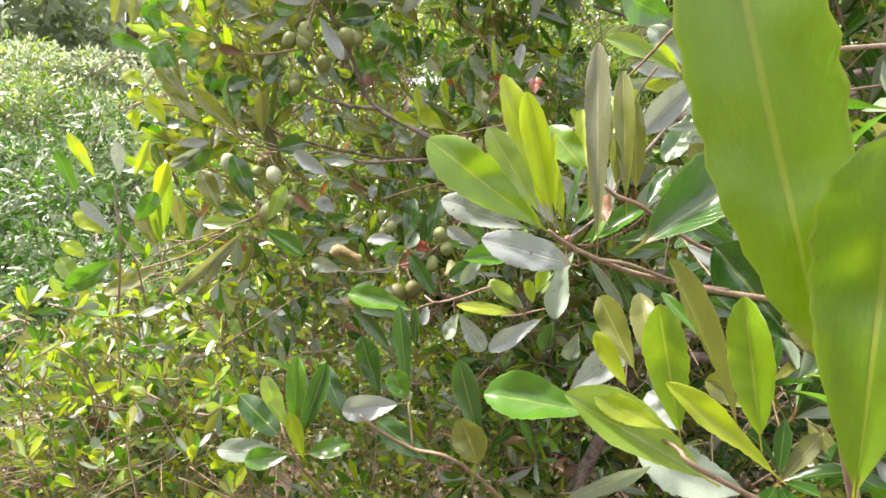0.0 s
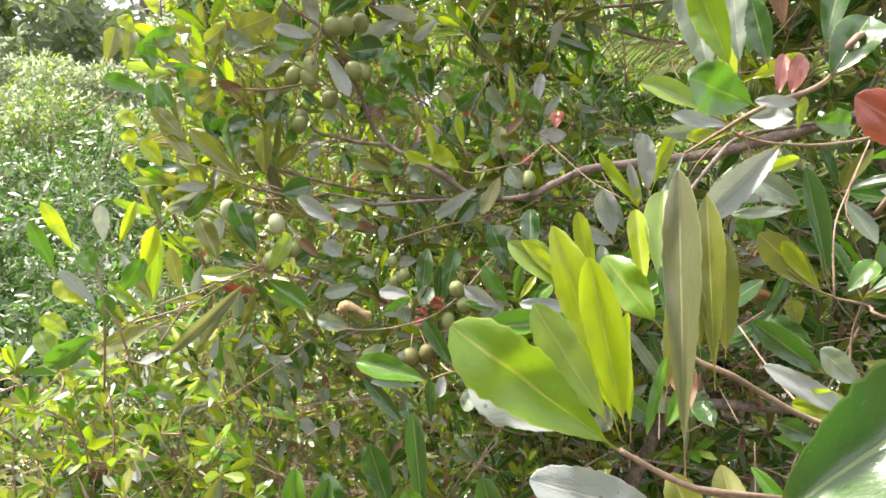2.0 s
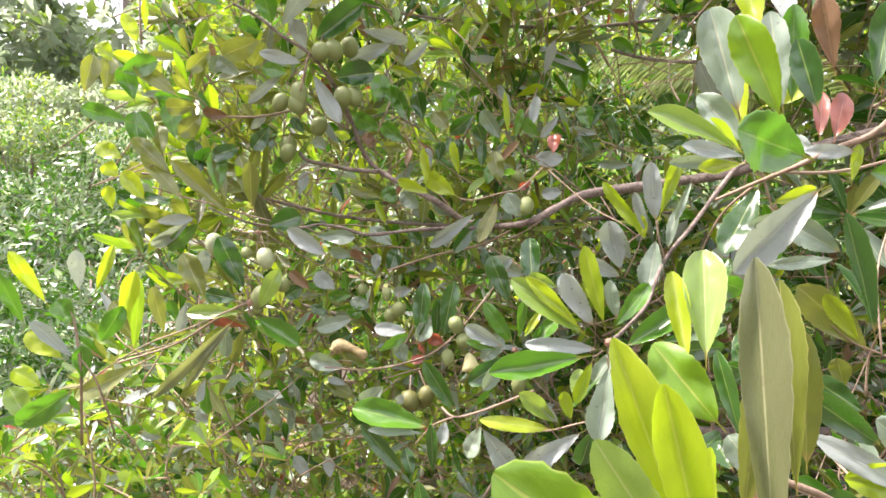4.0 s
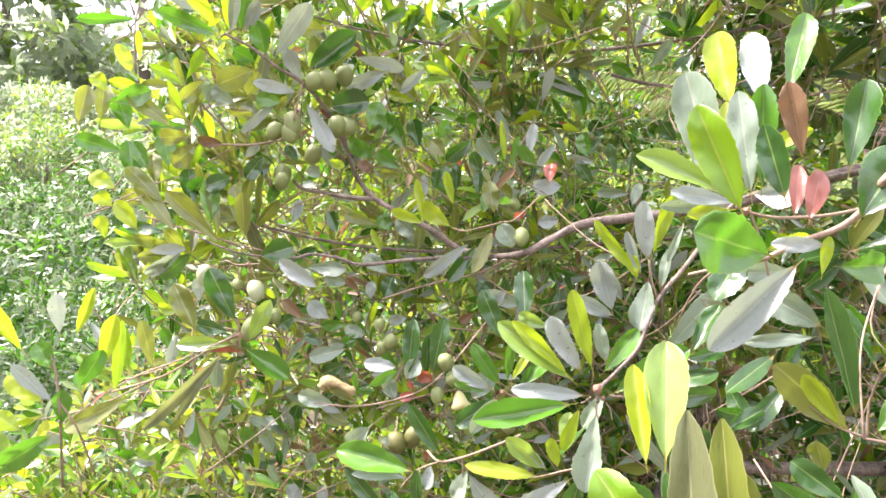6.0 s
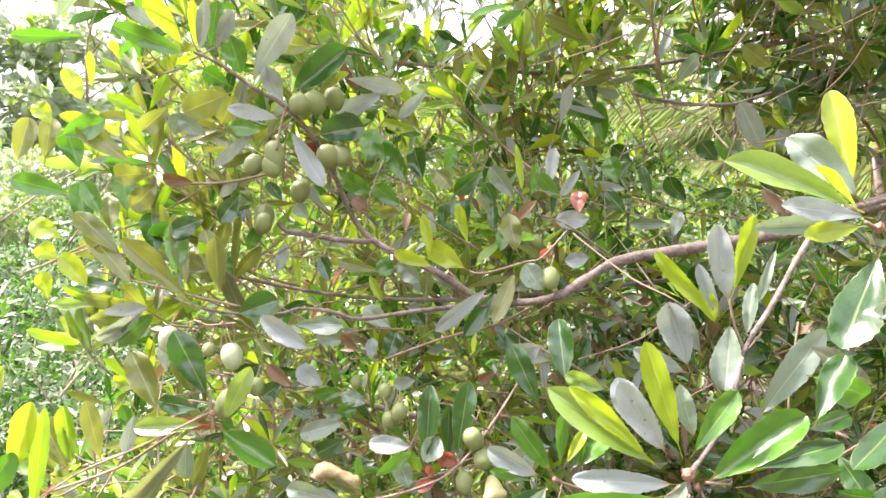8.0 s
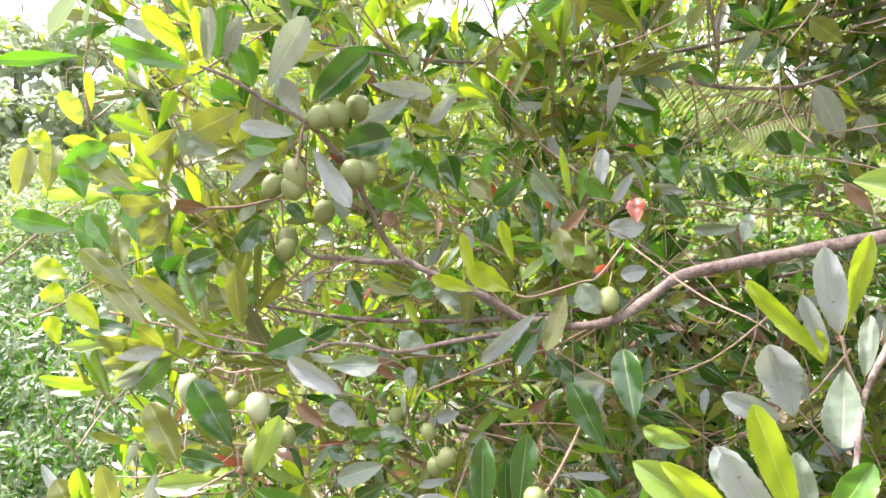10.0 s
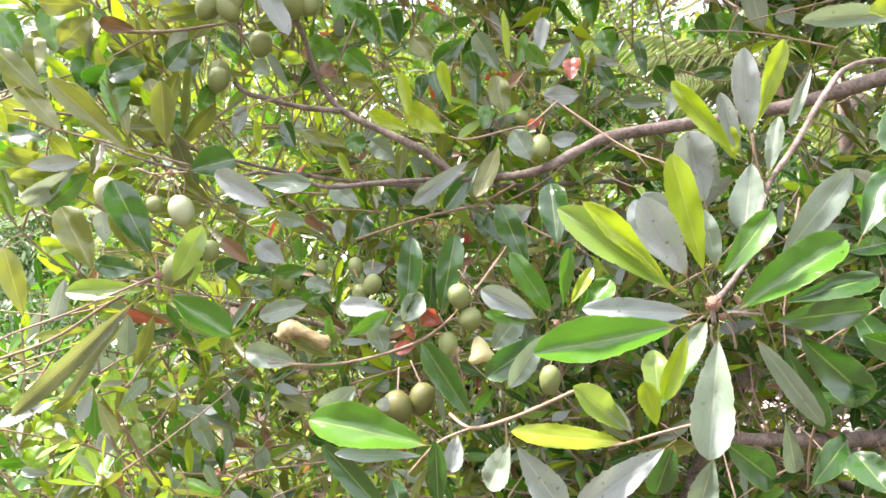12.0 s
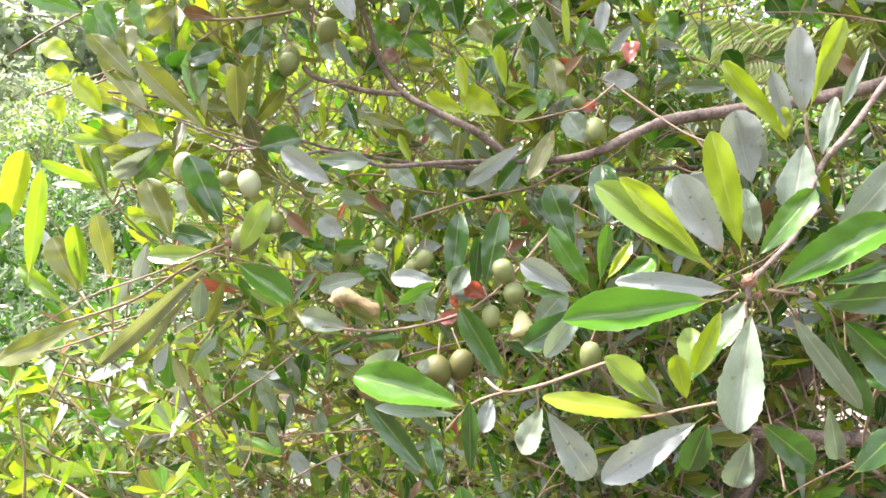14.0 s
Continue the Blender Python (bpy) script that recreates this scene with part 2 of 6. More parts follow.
FOLDED = [blade(24, 6, petiole=0.11, fold=0.6 + 0.07 * k, droop=(0.06, 0.1, -0.04, 0.02)[k], wave=0.06, teeth=0.03, peak=(0.65, 0.8)[k % 2], blunt=(3.0, 2.5)[k % 2], seed=20 + k) for k in range(4)]
HERO_MESH = {}


def leaf(limb, tone, base, tip, width, roll, folded=False):
    """One leaf, from the foot of its stalk to its tip; roll turns its face about that line, 0 faces -Y."""
    k = len(limb.children) % 12 if not folded else 12 + len(limb.children) % 4
    if (tone, k) not in HERO_MESH:
        v, f, uv = (HERO + FOLDED)[k]
        HERO_MESH[tone, k] = mesh_of("leaf", v, f, uv, (LEAF[tone],))
    b, t = Vector(base), Vector(tip)
    y = t - b
    length = y.length
    y.normalize()
    z = Vector((0, -1, 0))
    z = (z - y * z.dot(y)).normalized()
    z = Matrix.Rotation(radians(roll), 3, y) @ z
    x = y.cross(z)
    m = Matrix((x, y, z)).transposed().to_4x4()
    ob = part("leaf", HERO_MESH[tone, k], None, limb, LEAF_WORDS.get(tone, ""))
    ob.matrix_basis = Matrix.Translation(b) @ m @ Matrix.Diagonal((width, length, width, 1))
    return ob


LEAF_WORDS = {"red": "old leaf turned red", "brown": "withered brown leaf", "young": "young yellow-green leaf", "pale": "pale leaf, underside tone with sky sheen painted in"}


def tube_arrays(points, r0, r1, sides=7, per=4, bumps=0.0, seed=0):
    pts = [Vector(p) for p in points]
    path = []
    for i in range(len(pts) - 1):
        p0, p1, p2, p3 = pts[max(i - 1, 0)], pts[i], pts[i + 1], pts[min(i + 2, len(pts) - 1)]
        for k in range(per):
            t = k / per
            path.append(0.5 * ((2 * p1) + (p2 - p0) * t + (2 * p0 - 5 * p1 + 4 * p2 - p3) * t * t + (3 * p1 - p0 - 3 * p2 + p3) * t ** 3))
    path.append(pts[-1])
    rng = random.Random(seed)
    v, f = [], []
    n = len(path)
    side = Vector((0.3, 0.2, 1)).normalized()
    for i, p in enumerate(path):
        d = (path[min(i + 1, n - 1)] - path[max(i - 1, 0)]).normalized()
        side = (side - d * side.dot(d)).normalized()
        up = d.cross(side)
        r = (r0 + (r1 - r0) * i / (n - 1)) * (1 + bumps * rng.uniform(-1, 1))
        for j in range(sides):
            a = 2 * math.pi * j / sides
            v.append(p + (side * math.cos(a) + up * math.sin(a)) * r)
    for i in range(n - 1):
        for j in range(sides):
            k = (j + 1) % sides
            f.append((i * sides + j, i * sides + k, (i + 1) * sides + k, (i + 1) * sides + j))
    f.append(tuple(range(sides))[::-1])
    f.append(tuple(range((n - 1) * sides, n * sides)))
    return v, f


def tube(name, points, r0, r1, **kw):
    v, f = tube_arrays(points, r0, r1, **kw)
    return mesh_of(name, v, f)


def branch(tree, r0, r1, *points):
    thick = max(r0, r1) > 0.003
    me = tube("branch", points, r0, r1, sides=10 if thick else 7, bumps=0.15 if thick else 0.07, seed=len(points))
    return part("branch", me, BARK if thick else TWIG, tree)


def side_twig(limb, r0, r1, *points):
    thick = max(r0, r1) > 0.003
    return part("twig", tube("twig", points, r0, r1, bumps=0.08, seed=len(points)), BARK if thick else TWIG, limb)


def fruit_mesh(long, pointed=0.0):
    bm = bmesh.new()
    bmesh.ops.create_uvsphere(bm, u_segments=14, v_segments=10, radius=0.5)
    for v in bm.verts:
        k = v.co.z
        v.co.z = k * long * 1.12
        s = 1 + 0.16 * k - pointed * max(0, -k) * 1.4
        v.co.x *= s
        v.co.y *= s
        if k > 0.47:
            v.co.z -= 0.03
    me = bpy.data.meshes.new("fruit")
    bm.to_mesh(me)
    bm.free()
    me.polygons.foreach_set("use_smooth", np.ones(len(me.polygons), dtype=bool))
    return me


FRUIT_MESH = {}


def fruit(limb, at, across, long, skin=None, words="unripe green fruit"):
    key = (long, skin)
    if key not in FRUIT_MESH:
        FRUIT_MESH[key] = fruit_mesh(long)
    ob = part("fruit", FRUIT_MESH[key], skin or FRUIT, limb, words)
    n = len(limb.children)
    ob.matrix_basis = Matrix.Translation(at) @ pose(0, 0, 0, (n * 37) % 70 - 35, (n * 53) % 80 - 40, n * 40) @ Matrix.Diagonal((across, across, across, 1))
    p = Vector(at)
    sx = 0.012 * math.sin(n * 2.1)
    part("fruit_stalk", tube("fruit_stalk", (p + Vector((0, 0, across * 0.45 * long)), p + Vector((sx * 0.5, 0.004, across * 0.5 * long + 0.010)), p + Vector((sx, 0.010, across * 0.5 * long + 0.022))), 0.0011, 0.0009, sides=5, per=3), TWIG, limb)
    return ob


def split_fruit(limb, at, across, long):
    """A pale fruit, drawn out to a point below, with two lobes on top."""
    bm = bmesh.new()
    bmesh.ops.create_uvsphere(bm, u_segments=18, v_segments=12, radius=0.5)
    for v in bm.verts:
        k = v.co.z
        cap = max(0.0, k)
        v.co.x *= 0.85 + 0.5 * k + 1.3 * cap
        v.co.y *= 0.8 + 0.3 * k
        v.co.z = k * 1.35 if k < 0 else k * 0.75 + 0.25 * abs(v.co.x) * cap
    me = bpy.data.meshes.new("split_fruit")
    bm.to_mesh(me)
    bm.free()
    me.polygons.foreach_set("use_smooth", np.ones(len(me.polygons), dtype=bool))
    ob = part("split_fruit", me, FRUIT_PALE, limb, "pale yellow two-lobed fruit")
    ob.matrix_basis = Matrix.Translation(at) @ pose(0, 0, 0, 10, 172, 15) @ Matrix.Diagonal((across, across, across, 1))
    return ob


def husk(limb, one, two, thick):
    """A dry tan fruit husk: a lumpy bent pod with a swollen end."""
    a, b = Vector(one), Vector(two)
    side = Vector((0, 0, 1))
    pts = [a + (b - a) * k + side * thick * h for k, h in ((0, -0.5), (0.12, 0.1), (0.3, 0.35), (0.55, 0.3), (0.8, 0.05), (1.0, 0.0))]
    v, f = tube_arrays(pts, 0.5, 0.5, sides=12, per=5)
    n = len(v) // 12
    path = [sum((v[i * 12 + j] for j in range(12)), Vector()) / 12 for i in range(n)]
    for i in range(n):
        t = i / (n - 1)
        w = thick * (0.15 + 0.5 * math.sin(math.pi * min(1.0, 0.16 + 0.84 * t)) ** 0.6 * (1 - 0.5 * t) + 0.12 * math.sin(9 * t))
        for j in range(12):
            d = v[i * 12 + j] - path[i]
            v[i * 12 + j] = path[i] + d.normalized() * w * (1 + 0.5 * noise.noise((5 * t, j * 0.7, 2)) + 0.25 * noise.noise((14 * t, j * 1.3, 5)))
    return part("husk", mesh_of("husk", v, f), HUSK, limb, "dry tan fruit husk")


def bud(limb, at, across):
    """A knotty leaf bud: a rough core with pointed scales round it."""
    bm = bmesh.new()
    bmesh.ops.create_icosphere(bm, subdivisions=2, radius=0.36)
    for v in bm.verts:
        v.co *= 1 + 0.25 * noise.noise(v.co * 5)
        v.co.z *= 1.25
    for i in range(11):
        a, h = i * 2.4, -0.25 + 0.06 * i
        r = 0.34 * math.sqrt(max(0.1, 1 - h * h * 2))
        m = Matrix.Translation((r * math.cos(a), r * math.sin(a), h)) @ Matrix.Rotation(a, 4, "Z") @ Matrix.Rotation(0.5, 4, "Y")
        bmesh.ops.create_cone(bm, segments=5, radius1=0.10, radius2=0.01, depth=0.42, matrix=m)
    me = bpy.data.meshes.new("bud")
    bm.to_mesh(me)
    bm.free()
    ob = part("bud", me, BUD, limb, "brown scaly bud")
    ob.matrix_basis = Matrix.Translation(at) @ pose(0, 0, 0, 25, -20, 10) @ Matrix.Diagonal((across, across, across, 1))
    return ob


# ---- foliage in the mass ----
LOW = blade(5, 2, petiole=0.12, fold=0.5, droop=0.10)
LOW2 = blade(5, 2, petiole=0.12, fold=0.2, droop=-0.08, peak=0.9, blunt=3.0)
FAR = blade(3, 2, petiole=0.0, fold=0.3, droop=0.1, peak=0.7, blunt=2.0)


def leaf_cloud(name, places, template, parent, tones, rng, size, width, label=""):
    """All the leaves at the given (place, direction, normal) as one mesh; tones: weights by name."""
    tv, tf, tuv = template
    n = len(places)
    P = np.array([p[0] for p in places])
    Y = np.array([p[1] for p in places])
    Z = np.array([p[2] for p in places])
    Y /= np.linalg.norm(Y, axis=1)[:, None]
    Z = Z - Y * (Z * Y).sum(1)[:, None]
    Z /= np.linalg.norm(Z, axis=1)[:, None] + 1e-9
    X = np.cross(Y, Z)
    L = rng.uniform(size[0], size[1], n)
    W = L * rng.uniform(width[0], width[1], n)
    V = P[:, None, :] + X[:, None, :] * (tv[None, :, 0:1] * W[:, None, None]) + Y[:, None, :] * (tv[None, :, 1:2] * L[:, None, None]) + Z[:, None, :] * (tv[None, :, 2:3] * W[:, None, None])
    F = (tf[None] + (np.arange(n) * len(tv))[:, None, None]).reshape(-1, 4)
    names = list(tones)
    wts = np.array([tones[k] for k in names], float)
    pick = rng.choice(len(names), n, p=wts / wts.sum())
    me = mesh_of(name, V.reshape(-1, 3), F, np.tile(tuv, (n, 1)), [MASS[k] for k in names], np.repeat(pick, len(tf)))
    ob = part(name, me, None, parent, label)
    ob["kind"] = "stuff"
    return ob


def sprigs(centres, rng, leaves=(6, 11), lean=(-0.1, -0.4, 0.8), spread=0.55, twig=0.16):
    """Rosettes of leaves round twig ends; returns leaf places and twig polylines."""
    places, twigs = [], []
    for c in centres:
        c = np.array(c)
        a = np.array(lean) + rng.normal(0, spread, 3)
        a /= np.linalg.norm(a)
        h = np.cross(a, (0.3, 0.9, 0.2))
        h /= np.linalg.norm(h)
        g = np.cross(a, h)
        n = rng.integers(leaves[0], leaves[1])
        for i in range(n):
            th = i * 2.4 + rng.uniform(-0.3, 0.3)
            op = radians(rng.uniform(16, 74))
            out = h * math.cos(th) + g * math.sin(th)
            d = a * math.cos(op) + out * math.sin(op) + np.array((0, 0, -0.12))
            nrm = a * math.sin(op) - out * math.cos(op) + rng.normal(0, 0.35, 3)
            places.append((c - a * rng.uniform(0, 0.03), d, nrm))
        if twig:
            b = c - a * twig * rng.uniform(0.7, 1.3) + np.array((rng.normal(0, 0.03), rng.normal(0.05, 0.03), -0.03))
            twigs.append((c, (c + b) / 2 + rng.normal(0, 0.012, 3), b))
    return places, twigs


def twig_cloud(name, lines, parent, r0=0.0012, r1=0.0026):
    v, f = [], []
    for i, ln in enumerate(lines):
        a, b = tube_arrays(ln, r0, r1, sides=4, per=3, seed=i)
        k = len(v)
        v += a
        f += [tuple(q + k for q in p) for p in b]
    ob = part(name, mesh_of(name, v, f), TWIG, parent)
    ob["kind"] = "stuff"
    return ob


# ---- ground and far things ----
def ground_sheet():
    n = 90
    v, f = [], []
    for i in range(n + 1):
        for j in range(n + 1):
            u, w = 2 * i / n - 1, 2 * j / n - 1
            x, y = 60 * u * abs(u) ** 1.5, 3 + 60 * w * abs(w) ** 1.5
            z = 0.06 * noise.noise((x * 0.8, y * 0.8, 0)) + 0.02 * noise.noise((x * 4, y * 4, 3))
            v.append((x, y, z))
    for i in range(n):
        for j in range(n):
            a = i * (n + 1) + j
            f.append((a, a + n + 1, a + n + 2, a + 1))
    ob = new("ground", mesh_of("ground", v, f))
    ob.data.materials.append(SOIL)
    tagged(ob, "bare brown earth under the tree", "ground", kind="structure")


ground_sheet()


def far_wood():
    """A far line of woods that closes the view all round."""
    v, f = [], []
    n = 160
    for i in range(n):
        a = 2 * math.pi * i / n
        x, y = 34 * math.cos(a), 34 * math.sin(a)
        top = 9.0 + 2.6 * noise.noise((3 * math.cos(a), 3 * math.sin(a), 1)) + 1.8 * noise.noise((11 * math.cos(a), 11 * math.sin(a), 4))
        for z in (-0.5, top * 0.5, top):
            v.append((x, y, z))
    for i in range(n):
        k = (i + 1) % n
        for j in range(2):
            f.append((3 * i + j, 3 * i + j + 1, 3 * k + j + 1, 3 * k + j))
    ob = new("backdrop", mesh_of("backdrop", v, f))
    # distance haze is painted in as the pale second green
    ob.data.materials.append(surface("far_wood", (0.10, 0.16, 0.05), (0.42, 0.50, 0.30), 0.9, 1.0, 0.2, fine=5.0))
    tagged(ob, "hazy green wood in the far distance", "woods", kind="structure")


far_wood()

rng = np.random.default_rng(11)
weeds = new("undergrowth")
tagged(weeds, "low weeds and seedlings under the tree", "undergrowth", kind="stuff")
litter = new("leaf_litter")
tagged(litter, "dry brown leaves and stalks strewn on the soil", "leaf litter", kind="stuff")
spots = []
for i in range(2600):
    x, y = rng.uniform(-2.5, 3.5), rng.uniform(0.8, 6.0)
    spots.append(((x, y, 0.03 + 0.06 * noise.noise((x * 0.8, y * 0.8, 0))), (rng.normal(), rng.normal(), rng.normal(0, 0.15)), (rng.normal(0, 0.3), rng.normal(0, 0.3), 1)))
leaf_cloud("dry_leaves", spots, LOW, litter, {"brown": 5, "red": 0.4, "olive": 0.8}, rng, (0.07, 0.13), (0.25, 0.38))


def bush(name, label, at, radius, count, tones, seed, size=(0.05, 0.09), category="shrub", template=FAR, slim=(0.35, 0.5)):
    """A far shrub: stems from the ground and a crown of clumps with gaps."""
    rg = np.random.default_rng(seed)
    group = "trees of the wood" if category == "tree" else "shrubs beyond the tree"
    top = thing(name, label, category, at, group=group)
    clumps = []
    for i in range(36):
        d = rg.normal(0, 1, 3)
        d /= np.linalg.norm(d)
        k = rg.uniform(0.35, 1.0)
        clumps.append(np.array((d[0] * radius[0] * k, d[1] * radius[1] * k, radius[2] * (1.0 + 0.95 * d[2] * k))))
    lines = []
    tall = category == "tree"
    if tall:
        h = radius[2] * 1.5
        bend = rg.normal(0, 0.04 * h, 2)
        part("trunk", tube("trunk", ((0, 0, -0.1), (bend[0] * 0.5, bend[1] * 0.4, h * 0.35), (bend[0], bend[1], h * 0.7), (bend[0] * 0.6, bend[1], h)), 0.022 * h, 0.006 * h, sides=9, bumps=0.06), BARK, top)
    for c in clumps[:14]:
        foot = np.array((rg.uniform(-0.12, 0.12), rg.uniform(-0.12, 0.12), -0.05))
        if tall:
            k = rg.uniform(0.25, 0.6)
            foot = np.array((bend[0] * k, bend[1] * k, h * k))
        lines.append((foot, (foot + c) / 2 + rg.normal(0, 0.08, 3), c))
    for ln in lines[:6]:
        part("limb" if tall else "stem", tube("stem", ln, 0.035, 0.008, sides=6), BARK, top)
    twig_cloud("stem_tangle", lines[6:], top, 0.012, 0.004)
    places = []
    per = count // len(clumps)
    for c in clumps:
        r = min(radius) * rg.uniform(0.22, 0.5)
        for i in range(per):
            d = rg.normal(0, 1, 3)
            d /= np.linalg.norm(d)
            p = c + d * r * rg.uniform(0.4, 1.0) * np.array((1.2, 1.2, 0.8))
            if p[2] < 0.02:
                p[2] = abs(p[2]) + 0.02
            dr = d * 0.6 + rg.normal(0, 0.6, 3)
            places.append((p, dr, np.array((0, 0, 0.8)) + d * 0.5 + rg.normal(0, 0.5, 3)))
    leaf_cloud("foliage", places, template, top, tones, rg, size, slim)
    return top


FARTONES = {"green": 3, "young": 1.6, "bright": 1.5, "olive": 1.5, "dark": 1.2, "pale": 0.5, "grey": 1.2}
# mix for far trees, its palest leaves carry painted haze
PALETONES = {"bright": 1.8, "green": 1.8, "olive": 0.8, "young": 0.4, "hazed_green": 3.0, "grey": 1.8, "dark": 0.6}
LIGHTTONES = {"olive": 3.0, "lush": 2.0, "young": 1.0, "bright": 1.6, "green": 1.2, "grey": 1.0}
# shaded sides of the nearer shrubs put in as dark leaves
HEDGETONES = {"green": 1.6, "dark": 3.6, "grey": 3.0, "hazed_green": 0.8}
# haze put into leaf colour for the trees farthest back
HAZETONES = {"hazed_pale": 5.0, "hazed_green": 1.0, "bright": 1.0}
bush("shrub", "loose pale green shrub beyond the tree", (-2.6, 4.4, 0), (1.2, 0.9, 0.95), 11000, HEDGETONES, 21, (0.05, 0.095), slim=(0.2, 0.32))
bush("shrub", "grey-green shrub at the edge of the clearing", (-2.0, 3.5, 0), (0.7, 0.6, 0.6), 8500, HEDGETONES, 35, (0.045, 0.085), slim=(0.2, 0.32))
bush("shrub", "dense mid-green shrub beyond the tree", (-3.6, 3.7, 0), (1.0, 0.8, 0.75), 11000, HEDGETONES, 22, (0.05, 0.095), slim=(0.2, 0.32))
bush("shrub", "tall leafy shrub behind the tree", (-0.9, 5.2, 0), (1.7, 0.9, 2.1), 15000, LIGHTTONES, 23, (0.06, 0.12), slim=(0.2, 0.32))
# added shrubs; their dark leaves put shade into gaps of the crown
bush("shrub", "tall shrub behind the tree, shade put into dark leaves", (1.2, 5.2, 0), (1.6, 0.9, 1.9), 13000, {"green": 2, "dark": 3, "olive": 2.4, "grey": 1.2, "young": 0.4}, 24, (0.06, 0.12), slim=(0.2, 0.32))
bush("shrub", "shrub behind the palm, shade put into dark leaves", (4.9, 7.0, 0), (1.6, 0.9, 1.6), 7200, {"green": 2, "dark": 3, "olive": 2, "grey": 1}, 25, (0.06, 0.11))
bush("shrub", "leafy shrub added behind the palm, coloured dark as shade", (2.3, 4.5, 0), (1.5, 0.6, 1.05), 10000, {"green": 2, "dark": 4, "olive": 2, "grey": 1}, 33, (0.06, 0.11))
bush("shrub", "leafy shrub added behind the tree, coloured dark as shade", (0.3, 4.3, 0), (1.3, 0.6, 1.3), 11000, {"green": 2, "dark": 3, "olive": 2, "grey": 1, "young": 0.4}, 34, (0.06, 0.11))
bush("tree", "distant broad tree, pale green from painted haze", (-9.9, 15.0, 0), (3.2, 1.6, 3.5), 14000, HAZETONES, 26, (0.12, 0.22), "tree", slim=(0.22, 0.36))
bush("tree", "distant tall tree, pale green from painted haze", (-5.9, 14.5, 0), (2.8, 1.6, 3.3), 14000, HAZETONES, 32, (0.12, 0.22), "tree", slim=(0.22, 0.36))
bush("tree", "low green tree beyond the shrubs, paled by painted haze", (-7.3, 11.0, 0), (2.6, 1.3, 2.35), 16000, PALETONES, 36, (0.08, 0.15), "tree", slim=(0.2, 0.34))
bush("tree", "distant tall green tree", (-2.4, 10.5, 0), (2.8, 2.0, 4.0), 14000, LIGHTTONES, 27, (0.11, 0.19), "tree", slim=(0.25, 0.4))
bush("tree", "distant broad green tree", (2.4, 10.5, 0), (3.2, 2.0, 3.5), 9500, FARTONES, 28, (0.11, 0.19), "tree")
bush("tree", "distant broad dark green tree", (7.5, 9.5, 0), (3.0, 2.0, 3.4), 3000, {"green": 2, "bright": 2, "olive": 1}, 29, (0.11, 0.19), "tree")
bush("tree", "distant broad tree at the edge of the clearing, paled by painted haze", (-15.5, 12.5, 0), (2.8, 2.0, 3.4), 8500, PALETONES, 30, (0.11, 0.19), "tree")
bush("tree", "slender grey-green tree beyond the shrubs", (-4.9, 7.6, 0), (1.8, 1.2, 1.5), 14000, HEDGETONES, 31, (0.07, 0.13), "tree", slim=(0.2, 0.32))
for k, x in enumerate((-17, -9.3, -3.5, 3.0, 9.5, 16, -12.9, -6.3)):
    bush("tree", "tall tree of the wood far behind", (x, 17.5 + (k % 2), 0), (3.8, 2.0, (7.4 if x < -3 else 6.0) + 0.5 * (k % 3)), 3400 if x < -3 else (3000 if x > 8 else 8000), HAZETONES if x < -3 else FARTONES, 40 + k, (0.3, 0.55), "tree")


# ---- palm ----
def palm(at, hub):
    """A palm: trunk, arching fronds (ribs), leaflets on both sides of each."""
    top = thing("palm", "palm with feathery yellow-green fronds behind the branches", "palm", at)
    hub = Vector(hub)
    part("trunk", tube("trunk", ((0, 0, -0.05), (0.03, 0, 0.7), (0.0, 0.02, 1.4), hub), 0.09, 0.06, sides=10, bumps=0.08), BARK, top)
    v, f, uv = blade(6, 2, petiole=0.0, fold=0.5, droop=0.10, peak=0.5, blunt=2.0)
    leaflet = mesh_of("leaflet", v, f, uv, (PALM,))
    for k, (dx, dy, rise, fall, reach) in enumerate(((-0.96, -0.2, 0.42, 0.34, 1.2), (-0.99, -0.05, 0.62, 0.36, 1.35), (-0.9, -0.42, 0.22, 0.30, 1.25), (-0.8, -0.6, 0.7, 0.5, 1.0), (0.2, -0.95, 0.7, 0.7, 0.8), (0.75, -0.5, 0.6, 0.7, 0.9), (-0.6, 0.6, 0.7, 0.6, 0.9), (0.4, 0.7, 0.6, 0.7, 0.9))):
        d = Vector((dx, dy, 0)).normalized()
        at_s = lambda s: hub + d * reach * s + Vector((0, 0, rise * s - fall * s * s))
        rib = part("frond", tube("frond", [at_s(s) for s in (0, 0.2, 0.4, 0.6, 0.8, 1.0)], 0.010, 0.003, sides=6), TWIG, top)
        for i in range(56):
            s = 0.14 + 0.86 * i / 56
            p = at_s(s)
            t = (d * reach + Vector((0, 0, rise - 2 * fall * s))).normalized()
            for sg in (-1, 1):
                side = Vector((d.y, -d.x, 0)) * sg
                y = (side * 0.55 + t * 0.6 + Vector((0, 0, -0.45 + 0.1 * math.sin(i * 1.7 + k)))).normalized()
                z = Vector((0.1, -0.75, 0.65))
                z = (z - y * z.dot(y)).normalized()
                ln = 0.27 * math.sin(math.pi * (0.22 + 0.7 * s)) ** 0.8
                m = Matrix((y.cross(z), y, z)).transposed().to_4x4()
                ob = part("leaflet", leaflet, None, rib)
                ob.matrix_basis = Matrix.Translation(p) @ m @ Matrix.Diagonal((0.0085, ln, ln * 0.3, 1))


palm((2.15, 3.3, 0), (-0.05, 0, 2.25))


